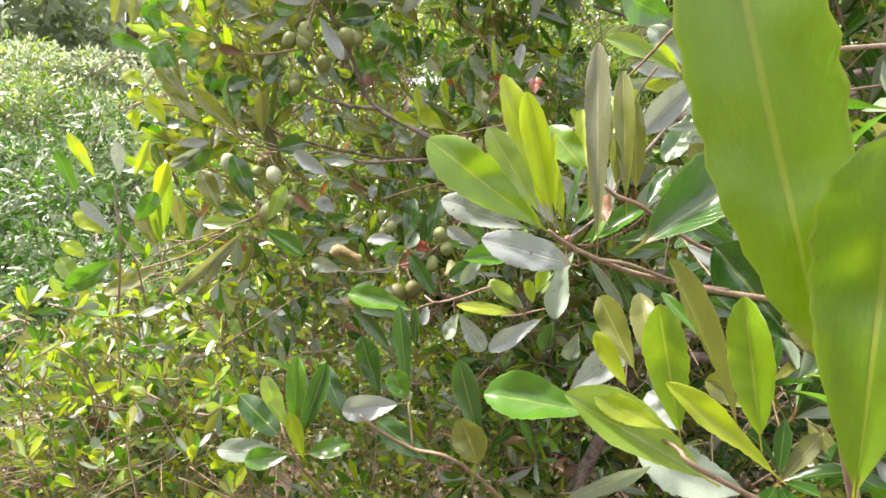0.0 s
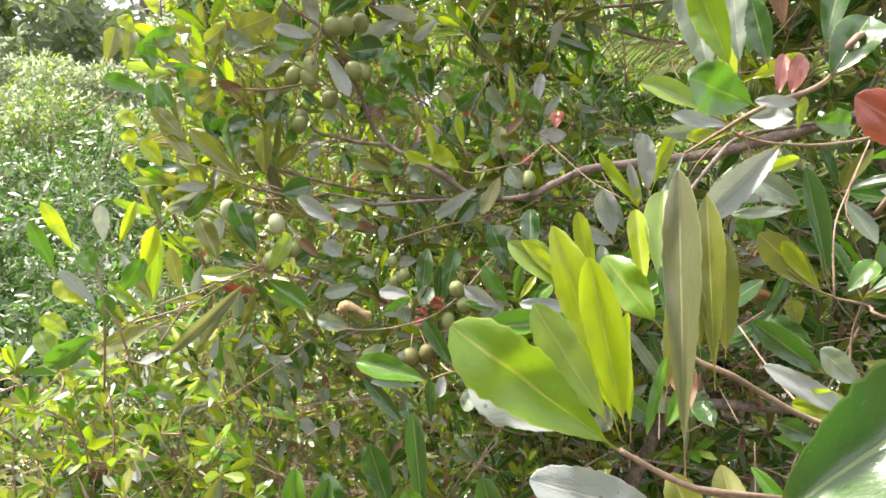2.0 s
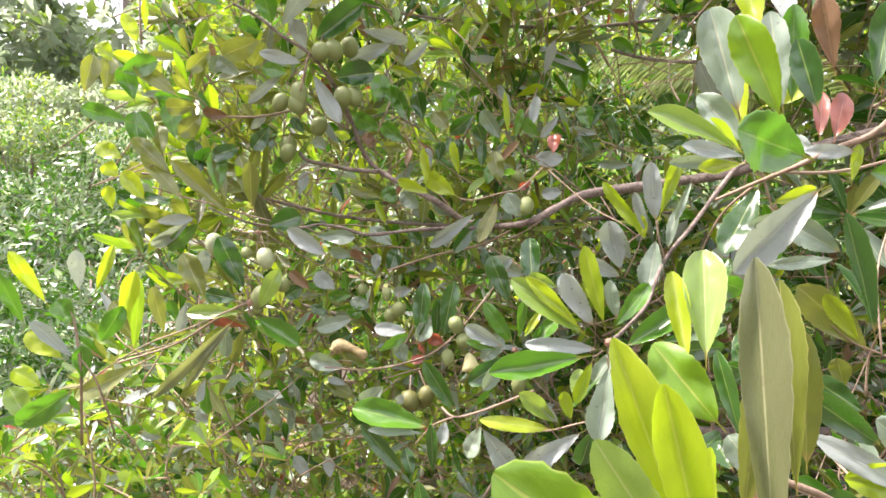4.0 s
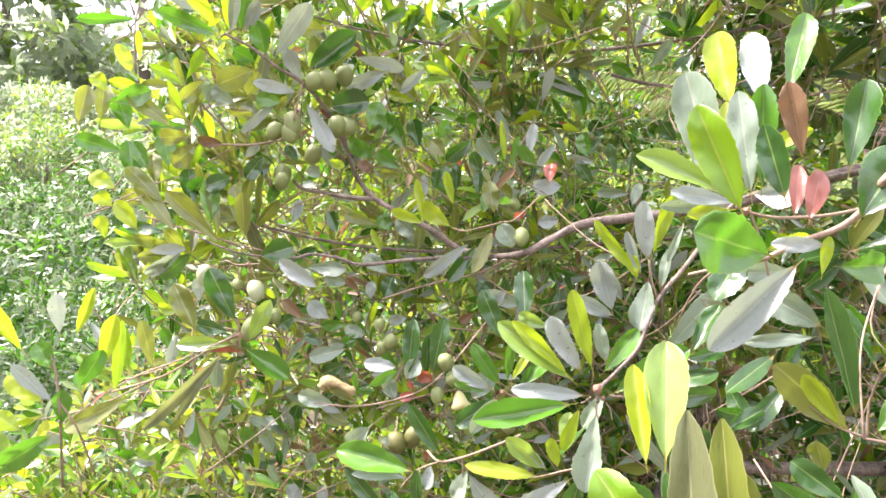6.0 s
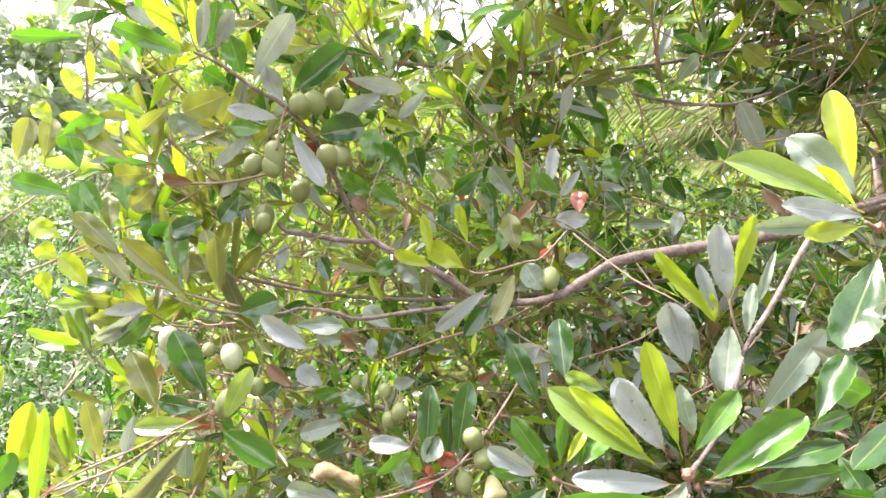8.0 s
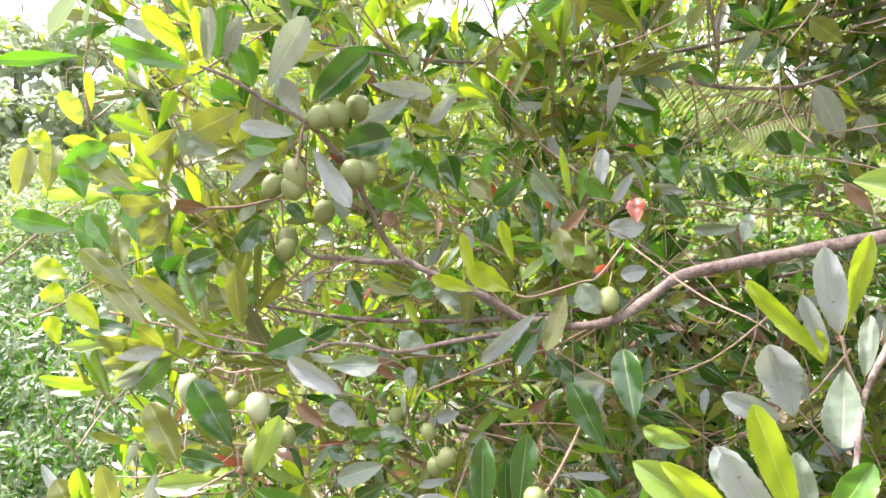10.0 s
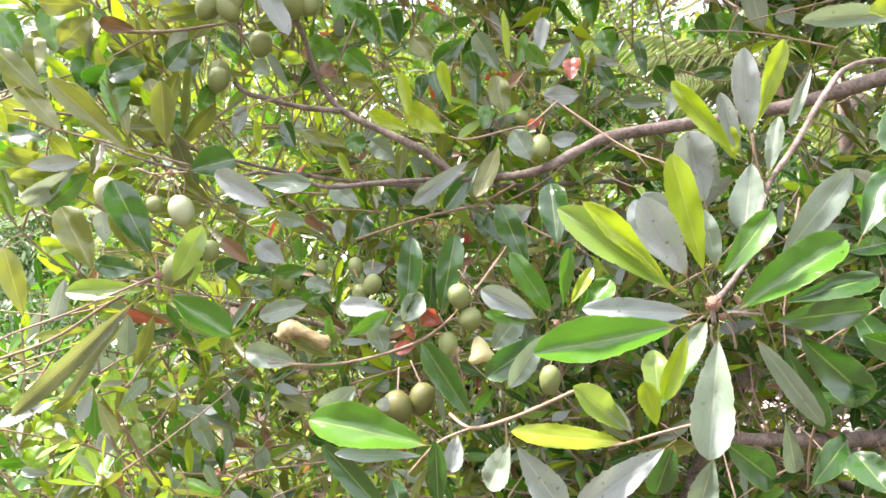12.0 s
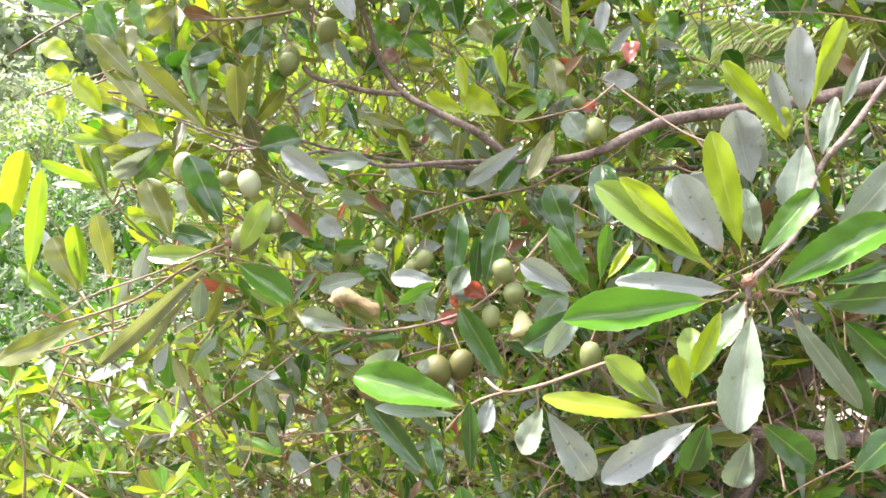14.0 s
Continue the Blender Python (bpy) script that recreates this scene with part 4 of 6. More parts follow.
leaf(limb, 'young', (0.346, 0.594, 1.374), (0.292, 0.594, 1.377), 0.025, 16)
leaf(limb, 'dark', (0.314, 0.590, 1.398), (0.253, 0.587, 1.440), 0.021, -8)
leaf(limb, 'dark', (0.327, 0.627, 1.412), (0.294, 0.642, 1.436), 0.020, -9)
leaf(limb, 'dark', (0.341, 0.634, 1.334), (0.298, 0.639, 1.350), 0.018, 7)

limb = branch(tree, 0.0022, 0.0042, (0.238, 1.026, 1.389), (0.238, 1.026, 1.406), (0.264, 1.045, 1.424), (0.308, 1.082, 1.458), (0.345, 1.120, 1.520), (0.403, 1.156, 1.577), (0.462, 1.192, 1.640), (0.520, 1.215, 1.690), (0.700, 1.320, 1.735), (1.060, 1.460, 1.815))
side_twig(limb, 0.0015, 0.0015, (0.254, 1.026, 1.399), (0.279, 1.024, 1.397))
leaf(limb, 'bright', (0.211, 1.029, 1.412), (0.102, 1.036, 1.495), 0.034, 3, True)
leaf(limb, 'young', (0.205, 1.029, 1.418), (0.122, 1.020, 1.499), 0.020, 19)
leaf(limb, 'pale', (0.218, 1.029, 1.426), (0.174, 1.028, 1.502), 0.032, -22)
leaf(limb, 'young', (0.233, 1.027, 1.423), (0.200, 1.022, 1.541), 0.028, -25)
leaf(limb, 'green', (0.240, 1.027, 1.423), (0.293, 1.027, 1.488), 0.025, -22)
leaf(limb, 'green', (0.251, 1.027, 1.396), (0.360, 1.025, 1.462), 0.038, -34, True)
leaf(limb, 'dark', (0.307, 1.051, 1.403), (0.408, 1.050, 1.429), 0.024, -11)
leaf(limb, 'dark', (0.294, 1.048, 1.387), (0.412, 1.051, 1.399), 0.032, -8)
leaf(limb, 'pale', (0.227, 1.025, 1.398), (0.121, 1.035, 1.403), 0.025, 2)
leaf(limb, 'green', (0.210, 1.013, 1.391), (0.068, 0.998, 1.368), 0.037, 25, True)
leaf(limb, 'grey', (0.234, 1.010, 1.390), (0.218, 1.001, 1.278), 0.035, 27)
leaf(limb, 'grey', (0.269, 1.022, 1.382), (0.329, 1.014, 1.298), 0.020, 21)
leaf(limb, 'dark', (0.314, 1.054, 1.377), (0.357, 1.055, 1.285), 0.027, 27)
leaf(limb, 'dark', (0.329, 1.060, 1.381), (0.412, 1.059, 1.306), 0.040, 20)
leaf(limb, 'young', (0.215, 1.027, 1.384), (0.191, 1.027, 1.322), 0.018, 25)
leaf(limb, 'green', (0.231, 1.028, 1.364), (0.185, 1.031, 1.315), 0.011, 61)
leaf(limb, 'young', (0.186, 1.028, 1.294), (0.176, 1.034, 1.338), 0.019, -18)
leaf(limb, 'dark', (0.273, 1.087, 1.269), (0.339, 1.103, 1.220), 0.035, 6)
leaf(limb, 'grey', (0.349, 1.102, 1.288), (0.371, 1.122, 1.225), 0.020, 31)
leaf(limb, 'bright', (0.206, 1.074, 1.304), (0.209, 1.092, 1.359), 0.028, -22)
leaf(limb, 'grey', (0.261, 1.081, 1.390), (0.230, 1.091, 1.337), 0.026, 24)
leaf(limb, 'pale', (0.212, 1.040, 1.430), (0.174, 1.045, 1.502), 0.033, -15)
leaf(limb, 'pale', (0.281, 1.120, 1.498), (0.260, 1.120, 1.582), 0.039, -20)
leaf(limb, 'grey', (0.255, 1.050, 1.436), (0.242, 1.050, 1.493), 0.021, -20)
bud(limb, (0.237, 1.026, 1.407), 0.0172)
bud(limb, (0.245, 1.026, 1.395), 0.0091)
side_twig(limb, 0.0011, 0.0011, (0.235, 1.027, 1.388), (0.236, 1.027, 1.376), (0.239, 1.027, 1.366))
side_twig(limb, 0.0011, 0.0011, (0.249, 1.026, 1.389), (0.255, 1.026, 1.379), (0.257, 1.026, 1.366))
side_twig(limb, 0.0011, 0.0011, (0.229, 1.027, 1.396), (0.221, 1.027, 1.390), (0.215, 1.028, 1.387))
side_twig(limb, 0.0011, 0.0011, (0.259, 1.025, 1.395), (0.269, 1.025, 1.400), (0.280, 1.024, 1.402))

limb = branch(tree, 0.0018, 0.0018, (0.337, 1.129, 1.584), (0.341, 1.129, 1.551), (0.351, 1.129, 1.521))
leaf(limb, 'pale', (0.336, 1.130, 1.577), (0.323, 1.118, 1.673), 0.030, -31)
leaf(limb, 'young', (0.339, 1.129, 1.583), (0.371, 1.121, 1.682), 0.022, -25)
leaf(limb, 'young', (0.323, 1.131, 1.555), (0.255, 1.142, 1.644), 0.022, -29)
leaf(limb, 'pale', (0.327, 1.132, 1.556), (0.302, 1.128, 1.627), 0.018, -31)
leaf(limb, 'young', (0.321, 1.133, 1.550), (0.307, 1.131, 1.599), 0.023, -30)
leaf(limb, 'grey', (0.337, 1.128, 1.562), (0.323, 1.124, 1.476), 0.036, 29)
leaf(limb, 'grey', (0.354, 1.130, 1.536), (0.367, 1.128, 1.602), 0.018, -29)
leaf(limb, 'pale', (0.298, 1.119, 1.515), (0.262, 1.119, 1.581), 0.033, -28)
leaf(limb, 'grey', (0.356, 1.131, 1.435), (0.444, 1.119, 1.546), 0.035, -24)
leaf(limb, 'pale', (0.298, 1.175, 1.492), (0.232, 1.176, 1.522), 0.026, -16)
leaf(limb, 'bright', (0.192, 1.150, 1.475), (0.141, 1.159, 1.495), 0.025, -10)

limb = branch(tree, 0.0018, 0.0030, (0.392, 0.958, 1.652), (0.411, 0.960, 1.644), (0.470, 0.985, 1.640), (0.620, 1.080, 1.660), (0.950, 1.260, 1.740), (1.700, 1.560, 1.860))
side_twig(limb, 0.0016, 0.0012, (0.411, 0.960, 1.644), (0.425, 0.965, 1.610), (0.440, 0.972, 1.560), (0.452, 1.000, 1.500))
leaf(limb, 'bright', (0.394, 0.960, 1.661), (0.273, 0.965, 1.720), 0.036, 20, True)
leaf(limb, 'grey', (0.399, 0.965, 1.670), (0.344, 0.985, 1.745), 0.033, -10)
leaf(limb, 'young', (0.402, 0.985, 1.686), (0.397, 1.000, 1.794), 0.027, -25)
leaf(limb, 'pale', (0.395, 0.950, 1.654), (0.304, 0.930, 1.667), 0.022, 15)
leaf(limb, 'young', (0.392, 0.955, 1.648), (0.327, 0.950, 1.638), 0.019, 12)
leaf(limb, 'grey', (0.400, 0.980, 1.652), (0.310, 1.000, 1.655), 0.019, 5)
leaf(limb, 'pale', (0.403, 0.950, 1.667), (0.445, 0.900, 1.658), 0.034, 10)
leaf(limb, 'young', (0.404, 0.950, 1.716), (0.452, 0.900, 1.738), 0.021, -20)
leaf(limb, 'young', (0.426, 0.960, 1.596), (0.479, 0.950, 1.615), 0.019, -10)
leaf(limb, 'grey', (0.481, 0.990, 1.571), (0.405, 0.970, 1.569), 0.027, 5)
leaf(limb, 'green', (0.439, 0.970, 1.498), (0.415, 0.970, 1.550), 0.036, -15)
leaf(limb, 'ash', (0.450, 1.050, 1.486), (0.382, 1.040, 1.530), 0.028, 10)
leaf(limb, 'dark', (0.436, 1.000, 1.633), (0.379, 0.990, 1.531), 0.045, 25)
leaf(limb, 'grey', (0.375, 1.080, 1.646), (0.348, 1.080, 1.581), 0.011, 30)
leaf(limb, 'young', (0.388, 0.958, 1.662), (0.340, 0.940, 1.702), 0.014, 30)
bud(limb, (0.405, 0.959, 1.646), 0.012)
leaf(limb, 'green', (0.357, 1.013, 1.505), (0.426, 1.040, 1.484), 0.032, 26)
leaf(limb, 'dark', (0.347, 1.011, 1.452), (0.412, 1.035, 1.461), 0.019, -5)
leaf(limb, 'dark', (0.346, 0.990, 1.457), (0.393, 1.007, 1.523), 0.030, -33)
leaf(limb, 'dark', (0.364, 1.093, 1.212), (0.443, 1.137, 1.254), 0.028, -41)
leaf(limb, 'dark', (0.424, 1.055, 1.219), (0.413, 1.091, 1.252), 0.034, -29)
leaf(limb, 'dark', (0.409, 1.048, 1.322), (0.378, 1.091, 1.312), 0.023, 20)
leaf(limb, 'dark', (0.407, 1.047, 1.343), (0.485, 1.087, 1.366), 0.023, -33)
# added leaves; their dark tones darken the low side of this branch
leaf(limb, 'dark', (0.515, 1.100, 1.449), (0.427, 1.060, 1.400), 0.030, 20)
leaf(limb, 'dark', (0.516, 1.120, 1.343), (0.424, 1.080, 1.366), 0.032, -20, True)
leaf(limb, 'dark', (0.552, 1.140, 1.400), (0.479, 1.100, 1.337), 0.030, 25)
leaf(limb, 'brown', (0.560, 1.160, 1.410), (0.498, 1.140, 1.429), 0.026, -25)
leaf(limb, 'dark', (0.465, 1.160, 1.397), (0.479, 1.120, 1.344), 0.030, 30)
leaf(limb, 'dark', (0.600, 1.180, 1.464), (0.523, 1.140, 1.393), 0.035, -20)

limb = branch(tree, 0.0018, 0.0018, (0.114, 1.102, 1.385), (0.137, 1.121, 1.371), (0.185, 1.160, 1.350))
leaf(limb, 'green', (0.112, 1.102, 1.391), (0.067, 1.099, 1.455), 0.025, -9)
leaf(limb, 'green', (0.120, 1.104, 1.394), (0.128, 1.104, 1.460), 0.016, -14)
leaf(limb, 'young', (0.124, 1.097, 1.400), (0.151, 1.099, 1.441), 0.013, -14)
leaf(limb, 'pale', (0.098, 1.101, 1.388), (0.039, 1.111, 1.419), 0.026, -2)
leaf(limb, 'green', (0.093, 1.105, 1.382), (0.041, 1.102, 1.396), 0.013, 1)
leaf(limb, 'dark', (0.117, 1.124, 1.376), (0.046, 1.129, 1.327), 0.030, 12)
leaf(limb, 'grey', (0.107, 1.114, 1.376), (0.067, 1.111, 1.320), 0.024, 13)
leaf(limb, 'green', (0.148, 1.141, 1.385), (0.183, 1.148, 1.426), 0.027, -15)
leaf(limb, 'dark', (0.136, 1.142, 1.382), (0.192, 1.149, 1.431), 0.025, -13)
bud(limb, (0.114, 1.102, 1.384), 0.0102)

limb = branch(tree, 0.0018, 0.0018, (-0.201, 1.232, 1.331), (-0.127, 1.229, 1.328), (-0.060, 1.226, 1.341), (-0.007, 1.223, 1.363), (0.035, 1.250, 1.398), (0.073, 1.278, 1.441), (0.128, 1.365, 1.500))
side_twig(limb, 0.0010, 0.0010, (-0.007, 1.223, 1.363), (0.013, 1.222, 1.378), (0.039, 1.221, 1.386))
side_twig(limb, 0.0010, 0.0010, (0.021, 1.222, 1.338), (0.029, 1.222, 1.311), (0.031, 1.222, 1.294))
side_twig(limb, 0.0010, 0.0010, (0.049, 1.250, 1.412), (0.035, 1.220, 1.426), (0.025, 1.220, 1.439))
fruit(limb, (0.026, 1.221, 1.407), 0.0270, 1.1)
fruit(limb, (0.039, 1.221, 1.380), 0.0270, 1.0)
fruit(limb, (0.012, 1.222, 1.351), 0.0229, 1.2)
split_fruit(limb, (0.051, 1.221, 1.340), 0.0297, 1.15)
husk(limb, (-0.183, 1.22, 1.368), (-0.126, 1.22, 1.353), 0.017)
fruit(limb, (-0.046, 1.12, 1.301), 0.0290, 1.1, FRUIT_OLIVE, "dull olive fruit")
fruit(limb, (-0.022, 1.13, 1.306), 0.0270, 1.2, FRUIT_OLIVE, "dull olive fruit")
fruit(limb, (0.133, 1.218, 1.307), 0.0256, 1.3)
fruit(limb, (-0.086, 1.376, 1.419), 0.0260, 1.1)
fruit(limb, (-0.103, 1.387, 1.405), 0.0247, 1.1)
fruit(limb, (-0.114, 1.426, 1.445), 0.0223, 1.2)
leaf(limb, 'red', (0.007, 1.224, 1.373), (-0.022, 1.220, 1.389), 0.023, 3)
leaf(limb, 'red', (-0.025, 1.226, 1.352), (-0.052, 1.224, 1.344), 0.018, 6)
leaf(limb, 'red', (-0.027, 1.224, 1.353), (-0.037, 1.223, 1.375), 0.011, 2)
leaf(limb, 'dark', (-0.039, 1.223, 1.373), (-0.030, 1.222, 1.478), 0.031, 0)
leaf(limb, 'grey', (-0.043, 1.224, 1.376), (-0.020, 1.221, 1.410), 0.030, -2)
leaf(limb, 'dark', (0.001, 1.224, 1.374), (0.022, 1.221, 1.481), 0.031, -3)
leaf(limb, 'dark', (-0.010, 1.243, 1.372), (-0.005, 1.247, 1.449), 0.021, -2)
leaf(limb, 'olive', (-0.122, 1.228, 1.334), (-0.185, 1.237, 1.370), 0.023, 10)
leaf(limb, 'green', (-0.126, 1.232, 1.331), (-0.130, 1.228, 1.387), 0.012, 8)
leaf(limb, 'green', (-0.113, 1.224, 1.358), (-0.058, 1.228, 1.389), 0.019, -2)
leaf(limb, 'pale', (-0.056, 1.256, 1.391), (-0.120, 1.268, 1.396), 0.026, 3)
leaf(limb, 'grey', (-0.158, 1.232, 1.328), (-0.229, 1.234, 1.345), 0.030, 10)
leaf(limb, 'grey', (-0.061, 1.250, 1.332), (-0.076, 1.259, 1.369), 0.028, 5)
leaf(limb, 'grey', (0.068, 1.267, 1.333), (0.111, 1.275, 1.384), 0.036, -10)
leaf(limb, 'dark', (0.129, 1.299, 1.428), (0.090, 1.309, 1.525), 0.038, -10)
leaf(limb, 'dark', (0.168, 1.308, 1.459), (0.165, 1.338, 1.563), 0.041, -14)
leaf(limb, 'pale', (0.136, 1.307, 1.523), (0.095, 1.339, 1.505), 0.039, -1)

limb = branch(tree, 0.0018, 0.0018, (0.139, 1.077, 1.328), (0.090, 1.059, 1.313), (0.054, 1.061, 1.299), (0.022, 1.063, 1.292), (0.004, 1.083, 1.301))
side_twig(limb, 0.0012, 0.0012, (0.054, 1.061, 1.299), (0.056, 1.061, 1.275))
side_twig(limb, 0.0012, 0.0012, (0.022, 1.063, 1.292), (-0.009, 1.064, 1.279), (-0.035, 1.086, 1.245))
side_twig(limb, 0.0014, 0.0014, (0.233, 1.053, 1.294), (0.196, 1.055, 1.285), (0.165, 1.057, 1.276), (0.139, 1.058, 1.273))
leaf(limb, 'dark', (0.026, 1.064, 1.296), (-0.022, 1.061, 1.372), 0.026, 2)
leaf(limb, 'green', (-0.008, 1.063, 1.275), (-0.129, 1.076, 1.302), 0.041, 30, True)
leaf(limb, 'pale', (-0.013, 1.068, 1.266), (-0.103, 1.060, 1.271), 0.015, 43)
leaf(limb, 'dark', (-0.046, 1.067, 1.201), (-0.115, 1.069, 1.279), 0.024, 16)
leaf(limb, 'dark', (-0.008, 1.065, 1.202), (-0.011, 1.061, 1.282), 0.019, -1)
leaf(limb, 'dark', (-0.038, 1.080, 1.196), (-0.051, 1.087, 1.238), 0.022, 7)
leaf(limb, 'pale', (0.010, 1.066, 1.288), (0.003, 1.060, 1.253), 0.019, 7)
leaf(limb, 'pale', (0.058, 1.059, 1.284), (0.110, 1.065, 1.210), 0.033, -1)
leaf(limb, 'pale', (0.215, 1.057, 1.279), (0.119, 1.063, 1.210), 0.031, 25)
leaf(limb, 'young', (0.167, 1.045, 1.280), (0.059, 1.055, 1.290), 0.023, 13)
leaf(limb, 'grey', (0.065, 1.089, 1.278), (0.043, 1.098, 1.225), 0.028, 14)
leaf(limb, 'bright', (0.174, 1.058, 1.284), (0.114, 1.050, 1.331), 0.027, 15, True)
leaf(limb, 'pale', (0.175, 1.059, 1.283), (0.148, 1.054, 1.317), 0.012, -7)
leaf(limb, 'pale', (-0.054, 1.099, 1.318), (-0.064, 1.105, 1.300), 0.014, 4)
leaf(limb, 'grey', (-0.085, 1.129, 1.324), (-0.122, 1.152, 1.289), 0.030, 5)
leaf(limb, 'dark', (0.232, 1.099, 1.265), (0.217, 1.116, 1.205), 0.029, 28)
leaf(limb, 'grey', (0.281, 1.115, 1.247), (0.271, 1.129, 1.189), 0.030, 30)

limb = branch(tree, 0.0022, 0.0022, (-0.647, 1.387, 1.307), (-0.531, 1.371, 1.345), (-0.444, 1.347, 1.394), (-0.364, 1.322, 1.436))
side_twig(limb, 0.0022, 0.0022, (-0.362, 1.323, 1.409), (-0.366, 1.322, 1.451), (-0.367, 1.322, 1.462))
leaf(limb, 'dark', (-0.367, 1.323, 1.449), (-0.417, 1.309, 1.558), 0.047, 19)
leaf(limb, 'olive', (-0.443, 1.323, 1.432), (-0.490, 1.322, 1.529), 0.042, 24)
leaf(limb, 'olive', (-0.391, 1.320, 1.461), (-0.422, 1.317, 1.518), 0.023, 20)
leaf(limb, 'dark', (-0.377, 1.324, 1.438), (-0.452, 1.329, 1.452), 0.029, 4)
leaf(limb, 'bright', (-0.367, 1.326, 1.416), (-0.482, 1.317, 1.416), 0.029, 17, True)
leaf(limb, 'ash', (-0.402, 1.328, 1.384), (-0.492, 1.331, 1.262), 0.015, 30)
leaf(limb, 'green', (-0.359, 1.326, 1.412), (-0.267, 1.316, 1.356), 0.042, -29, True)
leaf(limb, 'bright', (-0.348, 1.319, 1.416), (-0.307, 1.322, 1.499), 0.035, 18)
side_twig(limb, 0.0018, 0.0012, (-0.364, 1.322, 1.436), (-0.467, 1.31, 1.389), (-0.56, 1.3, 1.351), (-0.68, 1.3, 1.272))
leaf(limb, 'olive', (-0.564, 1.300, 1.354), (-0.603, 1.290, 1.439), 0.040, 28)
leaf(limb, 'lush', (-0.560, 1.300, 1.358), (-0.569, 1.290, 1.456), 0.029, 20)
leaf(limb, 'pale', (-0.573, 1.310, 1.350), (-0.644, 1.320, 1.454), 0.017, 35)
leaf(limb, 'olive', (-0.545, 1.300, 1.328), (-0.664, 1.280, 1.264), 0.037, -5)
leaf(limb, 'lush', (-0.583, 1.300, 1.339), (-0.660, 1.300, 1.397), 0.026, 15)
leaf(limb, 'ash', (-0.378, 1.310, 1.412), (-0.528, 1.290, 1.262), 0.027, -24)
leaf(limb, 'olive', (-0.486, 1.246, 1.378), (-0.502, 1.230, 1.468), 0.026, 31)
leaf(limb, 'pale', (-0.484, 1.328, 1.440), (-0.502, 1.335, 1.377), 0.021, -28)
leaf(limb, 'young', (-0.496, 1.368, 1.472), (-0.549, 1.381, 1.479), 0.027, 2)
leaf(limb, 'pale', (-0.503, 1.404, 1.598), (-0.597, 1.431, 1.543), 0.032, -25)
leaf(limb, 'green', (-0.485, 1.403, 1.594), (-0.574, 1.434, 1.531), 0.034, -26)
leaf(limb, 'olive', (-0.430, 1.386, 1.620), (-0.458, 1.390, 1.750), 0.026, 21)
leaf(limb, 'olive', (-0.375, 1.398, 1.604), (-0.417, 1.416, 1.728), 0.035, 17)
leaf(limb, 'olive', (-0.403, 1.363, 1.592), (-0.526, 1.362, 1.705), 0.031, 9)
leaf(limb, 'olive', (-0.507, 1.367, 1.628), (-0.600, 1.381, 1.728), 0.034, 14)
leaf(limb, 'dark', (-0.492, 1.401, 1.672), (-0.512, 1.425, 1.755), 0.042, 27)
leaf(limb, 'olive', (-0.568, 1.403, 1.719), (-0.586, 1.421, 1.792), 0.033, 29)
leaf(limb, 'green', (-0.614, 1.409, 1.723), (-0.638, 1.423, 1.816), 0.042, 30)
leaf(limb, 'green', (-0.544, 1.408, 1.751), (-0.565, 1.424, 1.837), 0.041, 27)
leaf(limb, 'dark', (-0.347, 1.366, 1.579), (-0.281, 1.380, 1.602), 0.047, -1, True)
leaf(limb, 'pale', (-0.212, 1.327, 1.521), (-0.298, 1.341, 1.575), 0.035, 1)
leaf(limb, 'grey', (-0.256, 1.352, 1.563), (-0.169, 1.354, 1.561), 0.029, 8)
leaf(limb, 'olive', (-0.387, 1.376, 1.388), (-0.421, 1.390, 1.305), 0.023, -20)
leaf(limb, 'grey', (-0.424, 1.372, 1.387), (-0.430, 1.382, 1.322), 0.027, -24)
fruit(limb, (-0.326, 1.299, 1.519), 0.0315, 1.2, FRUIT_LIGHT, "pale fruit, light sheen painted into its skin")
fruit(limb, (-0.432, 1.324, 1.545), 0.0301, 1.3, FRUIT_LIGHT, "pale fruit, light sheen painted into its skin")
fruit(limb, (-0.369, 1.321, 1.528), 0.0211, 1.0)
fruit(limb, (-0.350, 1.352, 1.443), 0.0390, 1.2)
fruit(limb, (-0.307, 1.349, 1.468), 0.0281, 1.0)
fruit(limb, (-0.331, 1.466, 1.740), 0.0321, 1.2)
fruit(limb, (-0.264, 1.462, 1.796), 0.0356, 1.1)

limb = branch(tree, 0.0062, 0.0125, (0.087, 1.485, 1.585), (0.113, 1.474, 1.587), (0.162, 1.445, 1.591), (0.197, 1.430, 1.604), (0.244, 1.450, 1.630), (0.304, 1.480, 1.657), (0.406, 1.470, 1.672), (0.514, 1.450, 1.686), (0.575, 1.410, 1.694), (0.640, 1.400, 1.712), (0.861, 1.400, 1.775), (1.264, 1.469, 1.853), (2.043, 1.694, 1.899))
side_twig(limb, 0.0045, 0.0016, (0.095, 1.475, 1.584), (0.022, 1.468, 1.583), (-0.068, 1.452, 1.577), (-0.154, 1.436, 1.567), (-0.206, 1.438, 1.581), (-0.254, 1.420, 1.587), (-0.290, 1.402, 1.579), (-0.359, 1.365, 1.584), (-0.398, 1.346, 1.594), (-0.453, 1.348, 1.616))
side_twig(limb, 0.0018, 0.0012, (0.227, 1.497, 1.711), (0.241, 1.477, 1.692), (0.304, 1.415, 1.623), (0.345, 1.364, 1.591), (0.378, 1.363, 1.566))
side_twig(limb, 0.0025, 0.0025, (-0.125, 1.536, 1.490), (-0.011, 1.531, 1.527), (0.084, 1.526, 1.549), (0.143, 1.483, 1.579))
side_twig(limb, 0.0016, 0.0016, (0.033, 1.427, 1.643), (0.061, 1.425, 1.639), (0.130, 1.422, 1.656), (0.156, 1.421, 1.662), (0.210, 1.468, 1.712))
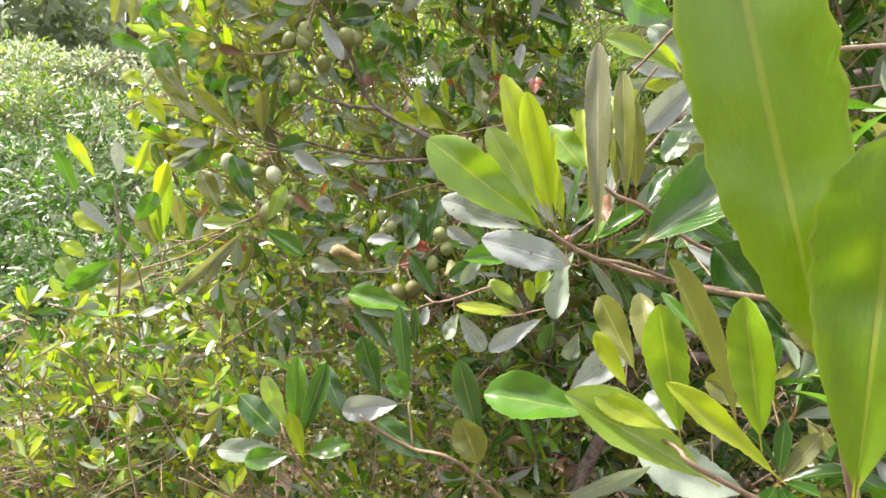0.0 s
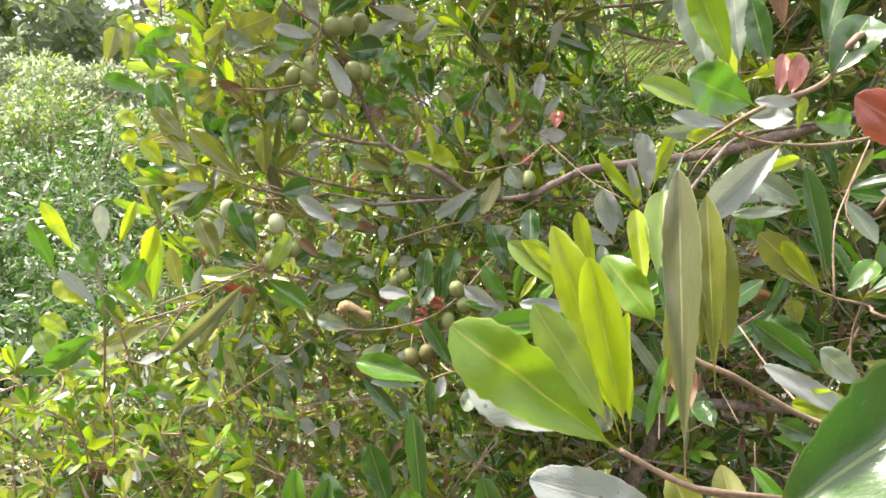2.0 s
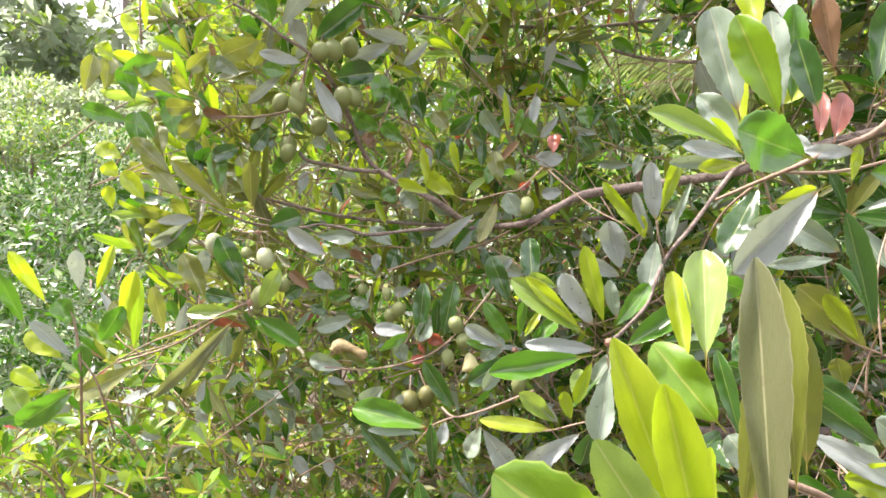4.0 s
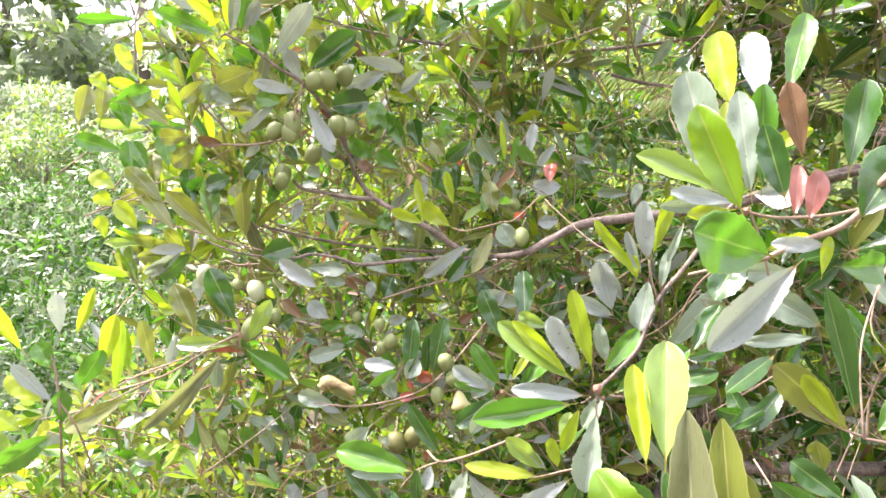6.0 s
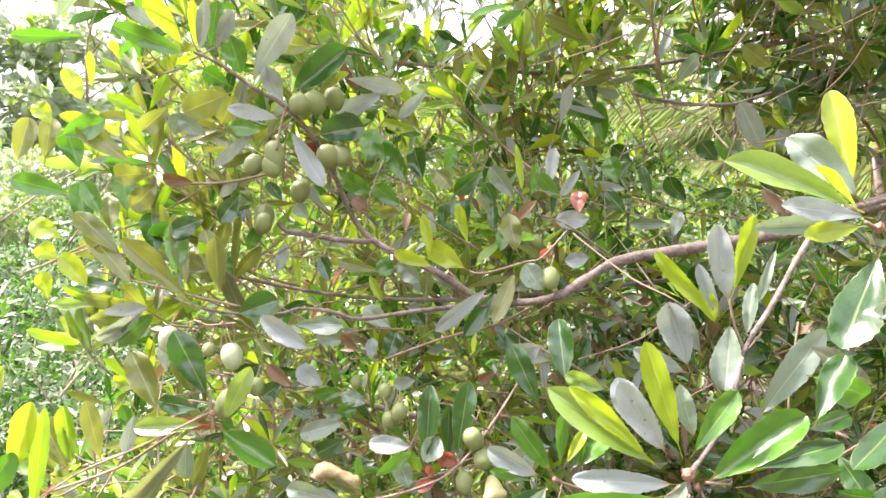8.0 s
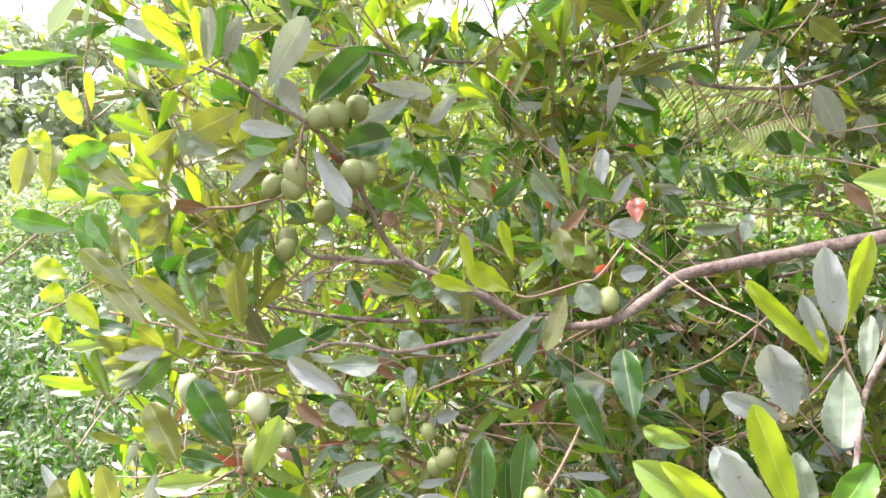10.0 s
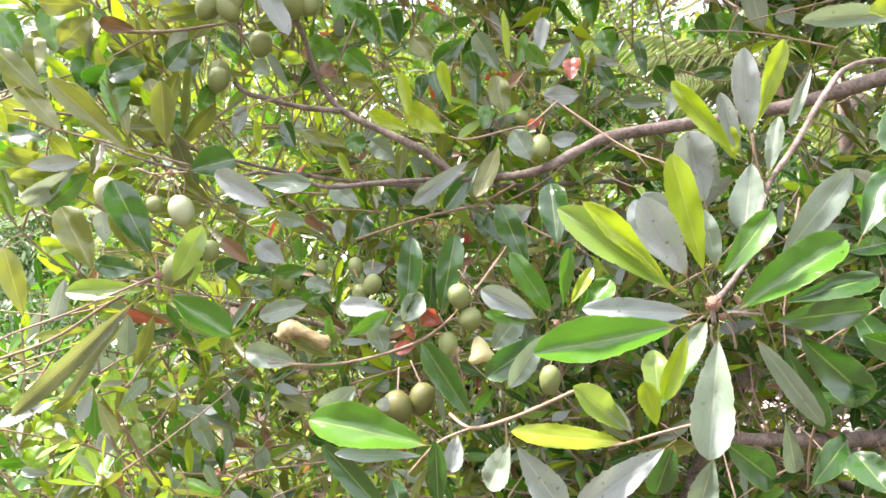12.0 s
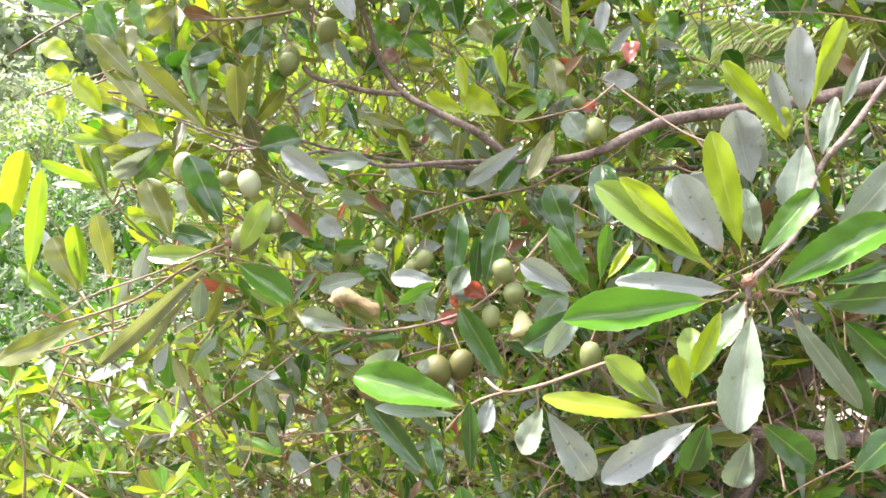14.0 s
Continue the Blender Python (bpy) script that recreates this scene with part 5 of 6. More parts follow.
leaf(limb, 'young', (0.033, 1.430, 1.644), (-0.039, 1.431, 1.691), 0.040, -13)
leaf(limb, 'young', (-0.022, 1.431, 1.650), (-0.093, 1.424, 1.680), 0.024, -12)
leaf(limb, 'young', (-0.030, 1.430, 1.669), (-0.043, 1.425, 1.743), 0.021, -3)
leaf(limb, 'young', (0.034, 1.424, 1.682), (0.017, 1.422, 1.758), 0.021, -7)
leaf(limb, 'olive', (0.118, 1.423, 1.668), (0.101, 1.419, 1.739), 0.036, -12)
leaf(limb, 'grey', (0.159, 1.421, 1.603), (0.127, 1.417, 1.651), 0.040, -15)
leaf(limb, 'red', (0.230, 1.459, 1.736), (0.234, 1.466, 1.784), 0.029, -15)
leaf(limb, 'red', (0.187, 1.462, 1.682), (0.161, 1.470, 1.669), 0.018, -7)
fruit(limb, (0.170, 1.421, 1.627), 0.0312, 1.2)

limb = branch(tree, 0.0080, 0.0022, (0.095, 1.511, 1.596), (0.046, 1.528, 1.602), (-0.017, 1.521, 1.644), (-0.082, 1.534, 1.678), (-0.149, 1.547, 1.717), (-0.184, 1.531, 1.763), (-0.203, 1.496, 1.822), (-0.234, 1.438, 1.887), (-0.271, 1.383, 1.928), (-0.314, 1.358, 1.950), (-0.354, 1.334, 1.979), (-0.397, 1.319, 1.998))
side_twig(limb, 0.0050, 0.0040, (-0.147, 1.538, 1.711), (-0.207, 1.534, 1.715), (-0.262, 1.520, 1.725), (-0.295, 1.497, 1.729), (-0.313, 1.495, 1.746))
side_twig(limb, 0.0026, 0.0026, (-0.320, 1.468, 1.831), (-0.395, 1.464, 1.817), (-0.459, 1.480, 1.820), (-0.497, 1.478, 1.820))
side_twig(limb, 0.0016, 0.0016, (-0.431, 1.482, 1.820), (-0.539, 1.480, 1.759), (-0.607, 1.478, 1.735), (-0.665, 1.477, 1.709), (-0.734, 1.475, 1.677))
side_twig(limb, 0.0025, 0.0025, (-0.295, 1.498, 1.724), (-0.355, 1.498, 1.681), (-0.404, 1.497, 1.655), (-0.443, 1.496, 1.639))
side_twig(limb, 0.0022, 0.0022, (-0.267, 1.383, 1.928), (-0.278, 1.386, 1.886), (-0.285, 1.388, 1.852))
leaf(limb, 'young', (-0.423, 1.349, 2.018), (-0.470, 1.307, 2.087), 0.033, 6)
leaf(limb, 'green', (-0.417, 1.349, 2.005), (-0.524, 1.309, 2.043), 0.034, -13)
leaf(limb, 'green', (-0.546, 1.301, 2.020), (-0.641, 1.249, 2.002), 0.023, -27)
leaf(limb, 'young', (-0.403, 1.345, 2.011), (-0.394, 1.302, 2.077), 0.018, 25)
leaf(limb, 'pale', (-0.399, 1.346, 2.007), (-0.373, 1.303, 2.076), 0.023, 30)
leaf(limb, 'green', (-0.388, 1.360, 2.012), (-0.361, 1.323, 2.084), 0.026, 28)
leaf(limb, 'pale', (-0.379, 1.360, 2.011), (-0.335, 1.317, 2.066), 0.025, 33)
leaf(limb, 'pale', (-0.463, 1.357, 2.058), (-0.514, 1.332, 2.082), 0.025, -11)
leaf(limb, 'pale', (-0.330, 1.381, 1.966), (-0.247, 1.349, 2.071), 0.047, 27)
leaf(limb, 'green', (-0.340, 1.379, 1.975), (-0.348, 1.341, 2.034), 0.042, 15)
leaf(limb, 'young', (-0.344, 1.382, 2.003), (-0.324, 1.355, 2.046), 0.023, 27)
leaf(limb, 'olive', (-0.360, 1.394, 1.959), (-0.434, 1.370, 1.917), 0.048, -27)
leaf(limb, 'olive', (-0.223, 1.416, 2.042), (-0.288, 1.386, 2.041), 0.037, -24)
leaf(limb, 'dark', (-0.269, 1.399, 1.949), (-0.160, 1.373, 2.020), 0.050, 8, True)
leaf(limb, 'pale', (-0.272, 1.392, 1.929), (-0.296, 1.362, 1.986), 0.035, 6)
leaf(limb, 'pale', (-0.276, 1.402, 1.910), (-0.365, 1.376, 1.925), 0.027, -14)
leaf(limb, 'green', (-0.311, 1.400, 1.891), (-0.362, 1.385, 1.897), 0.031, -13)
leaf(limb, 'pale', (-0.311, 1.401, 1.905), (-0.392, 1.394, 1.829), 0.020, -24)
leaf(limb, 'pale', (-0.275, 1.422, 1.906), (-0.211, 1.421, 1.793), 0.033, -5)
leaf(limb, 'dark', (-0.234, 1.440, 1.890), (-0.145, 1.441, 1.906), 0.056, 1, True)
leaf(limb, 'pale', (-0.191, 1.478, 2.011), (-0.078, 1.493, 1.988), 0.032, 19)
leaf(limb, 'pale', (-0.105, 1.487, 1.985), (-0.202, 1.489, 1.944), 0.034, -20)
leaf(limb, 'pale', (-0.031, 1.533, 2.005), (-0.089, 1.536, 1.950), 0.024, -15)
leaf(limb, 'green', (-0.159, 1.533, 1.855), (-0.135, 1.533, 1.928), 0.044, 11)
leaf(limb, 'green', (-0.122, 1.560, 1.857), (-0.125, 1.569, 1.911), 0.041, 5)
leaf(limb, 'brown', (-0.452, 1.464, 1.817), (-0.512, 1.462, 1.826), 0.026, -7)
leaf(limb, 'green', (-0.361, 1.393, 1.966), (-0.402, 1.367, 1.987), 0.034, -8)
leaf(limb, 'olive', (-0.390, 1.414, 1.902), (-0.361, 1.392, 1.948), 0.032, 27)
leaf(limb, 'grey', (-0.482, 1.435, 1.897), (-0.461, 1.423, 1.934), 0.036, 30)
leaf(limb, 'grey', (-0.417, 1.434, 1.892), (-0.464, 1.417, 1.923), 0.032, 0)
fruit(limb, (-0.245, 1.384, 1.929), 0.0359, 1.0)
fruit(limb, (-0.222, 1.395, 1.935), 0.0397, 1.0)
fruit(limb, (-0.195, 1.435, 1.955), 0.0360, 1.1)
fruit(limb, (-0.208, 1.433, 1.850), 0.0392, 1.1)
fruit(limb, (-0.187, 1.444, 1.855), 0.0378, 1.1)
fruit(limb, (-0.293, 1.408, 1.850), 0.0349, 1.4)
fruit(limb, (-0.298, 1.409, 1.830), 0.0349, 1.1)
fruit(limb, (-0.335, 1.426, 1.838), 0.0338, 1.1)
fruit(limb, (-0.337, 1.493, 1.757), 0.0378, 1.2)
fruit(limb, (-0.376, 1.488, 1.786), 0.0322, 1.2)

limb = branch(tree, 0.0018, 0.0018, (-0.343, 1.395, 1.592), (-0.409, 1.389, 1.609), (-0.467, 1.385, 1.626), (-0.517, 1.381, 1.639), (-0.575, 1.376, 1.658))
side_twig(limb, 0.0016, 0.0016, (-0.572, 1.373, 1.700), (-0.632, 1.371, 1.679), (-0.693, 1.369, 1.657))
leaf(limb, 'olive', (-0.530, 1.378, 1.676), (-0.612, 1.375, 1.754), 0.037, 19)
leaf(limb, 'olive', (-0.444, 1.387, 1.631), (-0.526, 1.372, 1.707), 0.035, 17)
leaf(limb, 'olive', (-0.383, 1.394, 1.618), (-0.381, 1.372, 1.708), 0.033, 22)
leaf(limb, 'green', (-0.446, 1.381, 1.637), (-0.449, 1.382, 1.736), 0.039, 25)
leaf(limb, 'green', (-0.606, 1.363, 1.781), (-0.697, 1.345, 1.806), 0.034, 1)
leaf(limb, 'green', (-0.567, 1.370, 1.746), (-0.599, 1.369, 1.806), 0.030, 25)
leaf(limb, 'olive', (-0.475, 1.369, 1.816), (-0.541, 1.363, 1.812), 0.037, -13)
leaf(limb, 'olive', (-0.470, 1.367, 1.803), (-0.517, 1.364, 1.755), 0.039, -26)
leaf(limb, 'olive', (-0.517, 1.369, 1.832), (-0.603, 1.354, 1.896), 0.035, 8)
leaf(limb, 'green', (-0.637, 1.358, 1.878), (-0.557, 1.349, 1.900), 0.041, 26)
leaf(limb, 'olive', (-0.449, 1.360, 1.928), (-0.497, 1.355, 1.883), 0.033, -30)
leaf(limb, 'young', (-0.593, 1.352, 1.933), (-0.616, 1.340, 1.989), 0.030, 23)
leaf(limb, 'young', (-0.578, 1.351, 1.949), (-0.579, 1.345, 2.016), 0.014, 32)
leaf(limb, 'young', (-0.640, 1.352, 1.894), (-0.667, 1.343, 1.934), 0.030, 21)
leaf(limb, 'olive', (-0.699, 1.351, 1.834), (-0.684, 1.357, 1.912), 0.035, 39)
leaf(limb, 'young', (-0.624, 1.366, 1.708), (-0.682, 1.362, 1.741), 0.035, 14)
leaf(limb, 'young', (-0.636, 1.370, 1.675), (-0.666, 1.367, 1.698), 0.031, 20)
leaf(limb, 'young', (-0.587, 1.374, 1.629), (-0.631, 1.366, 1.687), 0.035, 26)
leaf(limb, 'young', (-0.650, 1.372, 1.608), (-0.665, 1.370, 1.657), 0.026, 34)
leaf(limb, 'dark', (-0.532, 1.384, 1.626), (-0.620, 1.375, 1.642), 0.027, 6)
leaf(limb, 'pale', (-0.577, 1.384, 1.589), (-0.496, 1.380, 1.596), 0.024, 1)
leaf(limb, 'olive', (-0.680, 1.391, 1.840), (-0.675, 1.399, 1.927), 0.033, 37)
leaf(limb, 'green', (-0.622, 1.400, 1.828), (-0.650, 1.403, 1.899), 0.041, 28)
leaf(limb, 'dark', (-0.399, 1.379, 1.739), (-0.461, 1.379, 1.718), 0.037, -14)
leaf(limb, 'dark', (-0.349, 1.413, 1.792), (-0.392, 1.425, 1.743), 0.035, -22)
leaf(limb, 'dark', (-0.461, 1.398, 1.745), (-0.493, 1.406, 1.705), 0.044, -25)

limb = branch(tree, 0.0018, 0.0018, (-0.492, 1.011, 1.263), (-0.464, 0.961, 1.366), (-0.469, 0.959, 1.422), (-0.476, 0.958, 1.457))
side_twig(limb, 0.0014, 0.0014, (-0.447, 1.013, 1.277), (-0.443, 0.962, 1.359), (-0.467, 0.960, 1.394))
leaf(limb, 'pale', (-0.466, 0.961, 1.474), (-0.469, 0.953, 1.532), 0.022, 35)
leaf(limb, 'young', (-0.445, 0.956, 1.472), (-0.420, 0.956, 1.538), 0.015, 29)
leaf(limb, 'green', (-0.473, 0.956, 1.433), (-0.496, 0.959, 1.466), 0.027, 35)
leaf(limb, 'young', (-0.485, 0.962, 1.387), (-0.531, 0.953, 1.426), 0.029, 32)
leaf(limb, 'pale', (-0.467, 0.957, 1.388), (-0.520, 0.948, 1.439), 0.018, 33)
leaf(limb, 'green', (-0.468, 0.959, 1.353), (-0.539, 0.949, 1.305), 0.035, -7)
leaf(limb, 'green', (-0.460, 0.960, 1.359), (-0.463, 0.960, 1.408), 0.024, 35)
leaf(limb, 'green', (-0.441, 0.959, 1.408), (-0.409, 0.956, 1.457), 0.028, 24)
leaf(limb, 'young', (-0.514, 0.960, 1.353), (-0.547, 0.951, 1.377), 0.026, 33)
leaf(limb, 'bright', (-0.523, 0.956, 1.299), (-0.552, 0.952, 1.355), 0.028, 40)
leaf(limb, 'young', (-0.418, 0.970, 1.428), (-0.399, 0.970, 1.505), 0.024, 25)
leaf(limb, 'lush', (-0.416, 1.000, 1.389), (-0.407, 1.000, 1.493), 0.017, 30)
leaf(limb, 'young', (-0.452, 0.879, 1.464), (-0.482, 0.852, 1.530), 0.019, 37)
leaf(limb, 'green', (-0.480, 0.880, 1.440), (-0.498, 0.856, 1.505), 0.018, 41)

limb = branch(tree, 0.0014, 0.0014, (-0.199, 1.470, 1.722), (-0.279, 1.474, 1.702), (-0.341, 1.478, 1.664), (-0.393, 1.481, 1.622), (-0.446, 1.484, 1.562))
side_twig(limb, 0.0010, 0.0010, (-0.407, 1.479, 1.779), (-0.433, 1.481, 1.733), (-0.458, 1.483, 1.679))
leaf(limb, 'green', (-0.391, 1.484, 1.641), (-0.403, 1.481, 1.694), 0.034, 17)
leaf(limb, 'pale', (-0.312, 1.479, 1.646), (-0.293, 1.475, 1.702), 0.023, 19)
leaf(limb, 'green', (-0.351, 1.476, 1.779), (-0.393, 1.480, 1.797), 0.027, -11)
leaf(limb, 'dark', (-0.369, 1.479, 1.740), (-0.384, 1.482, 1.795), 0.027, 14)
leaf(limb, 'grey', (-0.249, 1.474, 1.747), (-0.274, 1.474, 1.773), 0.027, -4)
leaf(limb, 'dark', (-0.212, 1.471, 1.630), (-0.232, 1.476, 1.679), 0.025, 5)
leaf(limb, 'young', (-0.267, 1.474, 1.621), (-0.273, 1.469, 1.676), 0.014, 12)
leaf(limb, 'pale', (-0.417, 1.476, 1.788), (-0.382, 1.473, 1.822), 0.023, 28)
leaf(limb, 'olive', (-0.432, 1.480, 1.665), (-0.397, 1.481, 1.755), 0.027, 25)
leaf(limb, 'grey', (-0.616, 1.489, 1.630), (-0.659, 1.485, 1.673), 0.031, 15)
leaf(limb, 'green', (-0.609, 1.492, 1.619), (-0.686, 1.494, 1.634), 0.032, -4)
leaf(limb, 'pale', (-0.639, 1.489, 1.554), (-0.697, 1.485, 1.609), 0.036, 18)
leaf(limb, 'pale', (-0.509, 1.485, 1.477), (-0.516, 1.485, 1.534), 0.027, 25)
leaf(limb, 'dark', (-0.343, 1.500, 1.493), (-0.390, 1.508, 1.464), 0.040, -12)
leaf(limb, 'brown', (-0.282, 1.480, 1.448), (-0.327, 1.476, 1.490), 0.025, 9)
leaf(limb, 'pale', (-0.224, 1.476, 1.448), (-0.274, 1.475, 1.484), 0.036, 6)
leaf(limb, 'dark', (-0.296, 1.478, 1.460), (-0.334, 1.476, 1.437), 0.034, -9)
leaf(limb, 'green', (-0.188, 1.475, 1.442), (-0.246, 1.481, 1.435), 0.027, -2)
leaf(limb, 'green', (-0.204, 1.477, 1.441), (-0.209, 1.470, 1.490), 0.018, 10)
leaf(limb, 'dark', (-0.241, 1.478, 1.395), (-0.282, 1.476, 1.416), 0.023, 7)
leaf(limb, 'grey', (-0.187, 1.477, 1.390), (-0.270, 1.478, 1.368), 0.034, 0)
leaf(limb, 'dark', (-0.186, 1.480, 1.361), (-0.243, 1.483, 1.332), 0.036, -0)
leaf(limb, 'green', (-0.573, 1.490, 1.374), (-0.591, 1.490, 1.424), 0.023, 28)
leaf(limb, 'green', (-0.365, 1.482, 1.691), (-0.343, 1.476, 1.736), 0.027, 23)
leaf(limb, 'dark', (-0.295, 1.473, 1.778), (-0.323, 1.473, 1.817), 0.023, 1)
leaf(limb, 'young', (-0.237, 1.473, 1.790), (-0.201, 1.473, 1.773), 0.020, 14)

limb = branch(tree, 0.0015, 0.0015, (-0.607, 1.640, 1.061), (-0.520, 1.636, 1.078), (-0.366, 1.629, 1.072), (-0.283, 1.626, 1.042), (-0.199, 1.623, 0.993))
side_twig(limb, 0.0012, 0.0012, (-0.567, 1.638, 1.095), (-0.556, 1.638, 1.054), (-0.533, 1.638, 0.993))
side_twig(limb, 0.0012, 0.0012, (-0.759, 1.645, 1.162), (-0.716, 1.644, 1.091), (-0.664, 1.642, 1.061), (-0.582, 1.639, 1.069))
leaf(limb, 'pale', (-0.580, 1.639, 1.067), (-0.681, 1.653, 1.035), 0.025, 10)
leaf(limb, 'young', (-0.464, 1.634, 1.067), (-0.503, 1.631, 1.061), 0.019, 14)
leaf(limb, 'pale', (-0.311, 1.631, 0.987), (-0.352, 1.627, 1.043), 0.031, 23)
leaf(limb, 'pale', (-0.264, 1.622, 0.990), (-0.274, 1.631, 1.042), 0.027, 15)
fruit(limb, (-0.379, 1.630, 1.043), 0.0267, 1.2)
fruit(limb, (-0.415, 1.632, 1.005), 0.0247, 1.1)
leaf(limb, 'lush', (-0.660, 1.637, 1.163), (-0.700, 1.642, 1.176), 0.039, 22)
leaf(limb, 'olive', (-0.623, 1.639, 1.158), (-0.674, 1.645, 1.174), 0.025, 22)
leaf(limb, 'lush', (-0.676, 1.642, 1.090), (-0.717, 1.640, 1.125), 0.039, 30)
leaf(limb, 'lush', (-0.569, 1.636, 1.094), (-0.634, 1.635, 1.117), 0.039, 24)
leaf(limb, 'pale', (-0.560, 1.638, 1.091), (-0.585, 1.635, 1.149), 0.031, 28)
leaf(limb, 'pale', (-0.674, 1.645, 1.079), (-0.726, 1.641, 1.087), 0.021, 21)
leaf(limb, 'green', (-0.690, 1.642, 1.059), (-0.736, 1.642, 1.079), 0.039, 27)
leaf(limb, 'green', (-0.475, 1.636, 1.144), (-0.437, 1.634, 1.172), 0.035, 2)
leaf(limb, 'young', (-0.428, 1.635, 1.066), (-0.432, 1.632, 1.138), 0.016, 20)
leaf(limb, 'grey', (-0.306, 1.626, 1.070), (-0.292, 1.620, 1.127), 0.031, 9)
leaf(limb, 'olive', (-0.203, 1.623, 1.186), (-0.269, 1.621, 1.219), 0.039, 15)
leaf(limb, 'pale', (-0.224, 1.617, 1.217), (-0.273, 1.618, 1.233), 0.019, 13)
leaf(limb, 'green', (-0.603, 1.634, 1.206), (-0.648, 1.641, 1.255), 0.031, 27)
leaf(limb, 'pale', (-0.440, 1.633, 1.230), (-0.484, 1.628, 1.232), 0.025, 10)
leaf(limb, 'bright', (-0.524, 1.637, 1.168), (-0.549, 1.631, 1.230), 0.031, 26)
leaf(limb, 'lush', (-0.720, 1.644, 1.204), (-0.763, 1.647, 1.223), 0.035, 24)
leaf(limb, 'olive', (-0.642, 1.643, 1.021), (-0.604, 1.643, 1.062), 0.031, 8)
leaf(limb, 'grey', (-0.436, 1.632, 1.017), (-0.466, 1.626, 1.070), 0.031, 26)
leaf(limb, 'bright', (-0.501, 1.635, 1.107), (-0.523, 1.635, 1.168), 0.031, 26)
leaf(limb, 'dark', (-0.348, 1.624, 1.174), (-0.329, 1.622, 1.236), 0.031, 11)
leaf(limb, 'grey', (-0.387, 1.628, 1.111), (-0.418, 1.621, 1.184), 0.031, 22)

limb = branch(tree, 0.0016, 0.0016, (0.181, 1.553, 1.754), (0.231, 1.552, 1.731), (0.282, 1.550, 1.692), (0.332, 1.548, 1.654))
side_twig(limb, 0.0014, 0.0014, (0.181, 1.553, 1.749), (0.145, 1.554, 1.792), (0.109, 1.555, 1.831), (0.083, 1.556, 1.880))
side_twig(limb, 0.0012, 0.0012, (-0.077, 1.565, 1.766), (-0.089, 1.564, 1.825), (-0.081, 1.563, 1.885))
side_twig(limb, 0.0009, 0.0009, (0.369, 1.542, 1.918), (0.327, 1.545, 1.838), (0.369, 1.545, 1.759), (0.410, 1.544, 1.706))
side_twig(limb, 0.0009, 0.0009, (0.299, 1.547, 1.827), (0.300, 1.548, 1.757), (0.298, 1.549, 1.688))
leaf(limb, 'green', (-0.136, 1.565, 1.805), (-0.210, 1.566, 1.842), 0.040, -15)
leaf(limb, 'green', (-0.086, 1.564, 1.778), (-0.141, 1.569, 1.823), 0.036, -12)
leaf(limb, 'green', (-0.077, 1.563, 1.823), (-0.114, 1.572, 1.901), 0.038, -7)
leaf(limb, 'dark', (-0.047, 1.565, 1.825), (-0.063, 1.567, 1.894), 0.044, -4)
leaf(limb, 'green', (-0.008, 1.562, 1.846), (0.020, 1.560, 1.893), 0.030, 10)
leaf(limb, 'olive', (0.013, 1.560, 1.810), (-0.024, 1.564, 1.850), 0.038, -15)
leaf(limb, 'dark', (0.077, 1.555, 1.852), (0.014, 1.561, 1.801), 0.036, -13)
leaf(limb, 'grey', (0.133, 1.556, 1.781), (0.087, 1.555, 1.852), 0.036, -17)
leaf(limb, 'young', (0.145, 1.553, 1.794), (0.135, 1.542, 1.892), 0.017, 9)
leaf(limb, 'green', (0.157, 1.551, 1.780), (0.175, 1.549, 1.854), 0.020, -5)
leaf(limb, 'pale', (0.195, 1.553, 1.802), (0.209, 1.554, 1.887), 0.026, -9)
leaf(limb, 'pale', (0.260, 1.550, 1.844), (0.216, 1.548, 1.789), 0.020, -1)
leaf(limb, 'green', (0.222, 1.555, 1.778), (0.175, 1.548, 1.833), 0.030, -21)
leaf(limb, 'dark', (0.093, 1.559, 1.770), (0.073, 1.551, 1.820), 0.030, -12)
leaf(limb, 'dark', (0.085, 1.560, 1.720), (0.087, 1.559, 1.783), 0.024, -6)
leaf(limb, 'dark', (-0.015, 1.566, 1.731), (-0.006, 1.565, 1.783), 0.026, 2)
leaf(limb, 'dark', (0.025, 1.562, 1.738), (0.009, 1.564, 1.792), 0.026, -7)
leaf(limb, 'pale', (-0.030, 1.565, 1.720), (-0.038, 1.563, 1.769), 0.018, -2)
leaf(limb, 'green', (0.095, 1.556, 1.679), (0.110, 1.557, 1.730), 0.030, -3)
leaf(limb, 'olive', (-0.085, 1.568, 1.765), (-0.139, 1.563, 1.775), 0.028, -16)
leaf(limb, 'brown', (-0.155, 1.572, 1.777), (-0.187, 1.569, 1.800), 0.030, -10)
leaf(limb, 'olive', (-0.131, 1.568, 1.653), (-0.216, 1.561, 1.678), 0.026, -10)
leaf(limb, 'grey', (-0.051, 1.565, 1.626), (-0.098, 1.562, 1.667), 0.038, -7)
leaf(limb, 'olive', (-0.050, 1.567, 1.594), (-0.042, 1.569, 1.651), 0.026, 2)
leaf(limb, 'green', (-0.106, 1.571, 1.639), (-0.136, 1.569, 1.679), 0.038, -3)
leaf(limb, 'dark', (-0.226, 1.572, 1.650), (-0.254, 1.570, 1.682), 0.032, 0)
leaf(limb, 'young', (-0.130, 1.571, 1.592), (-0.155, 1.570, 1.647), 0.018, 1)
leaf(limb, 'olive', (0.164, 1.557, 1.712), (0.143, 1.553, 1.750), 0.028, -16)
leaf(limb, 'pale', (0.278, 1.552, 1.746), (0.208, 1.547, 1.741), 0.038, -16)
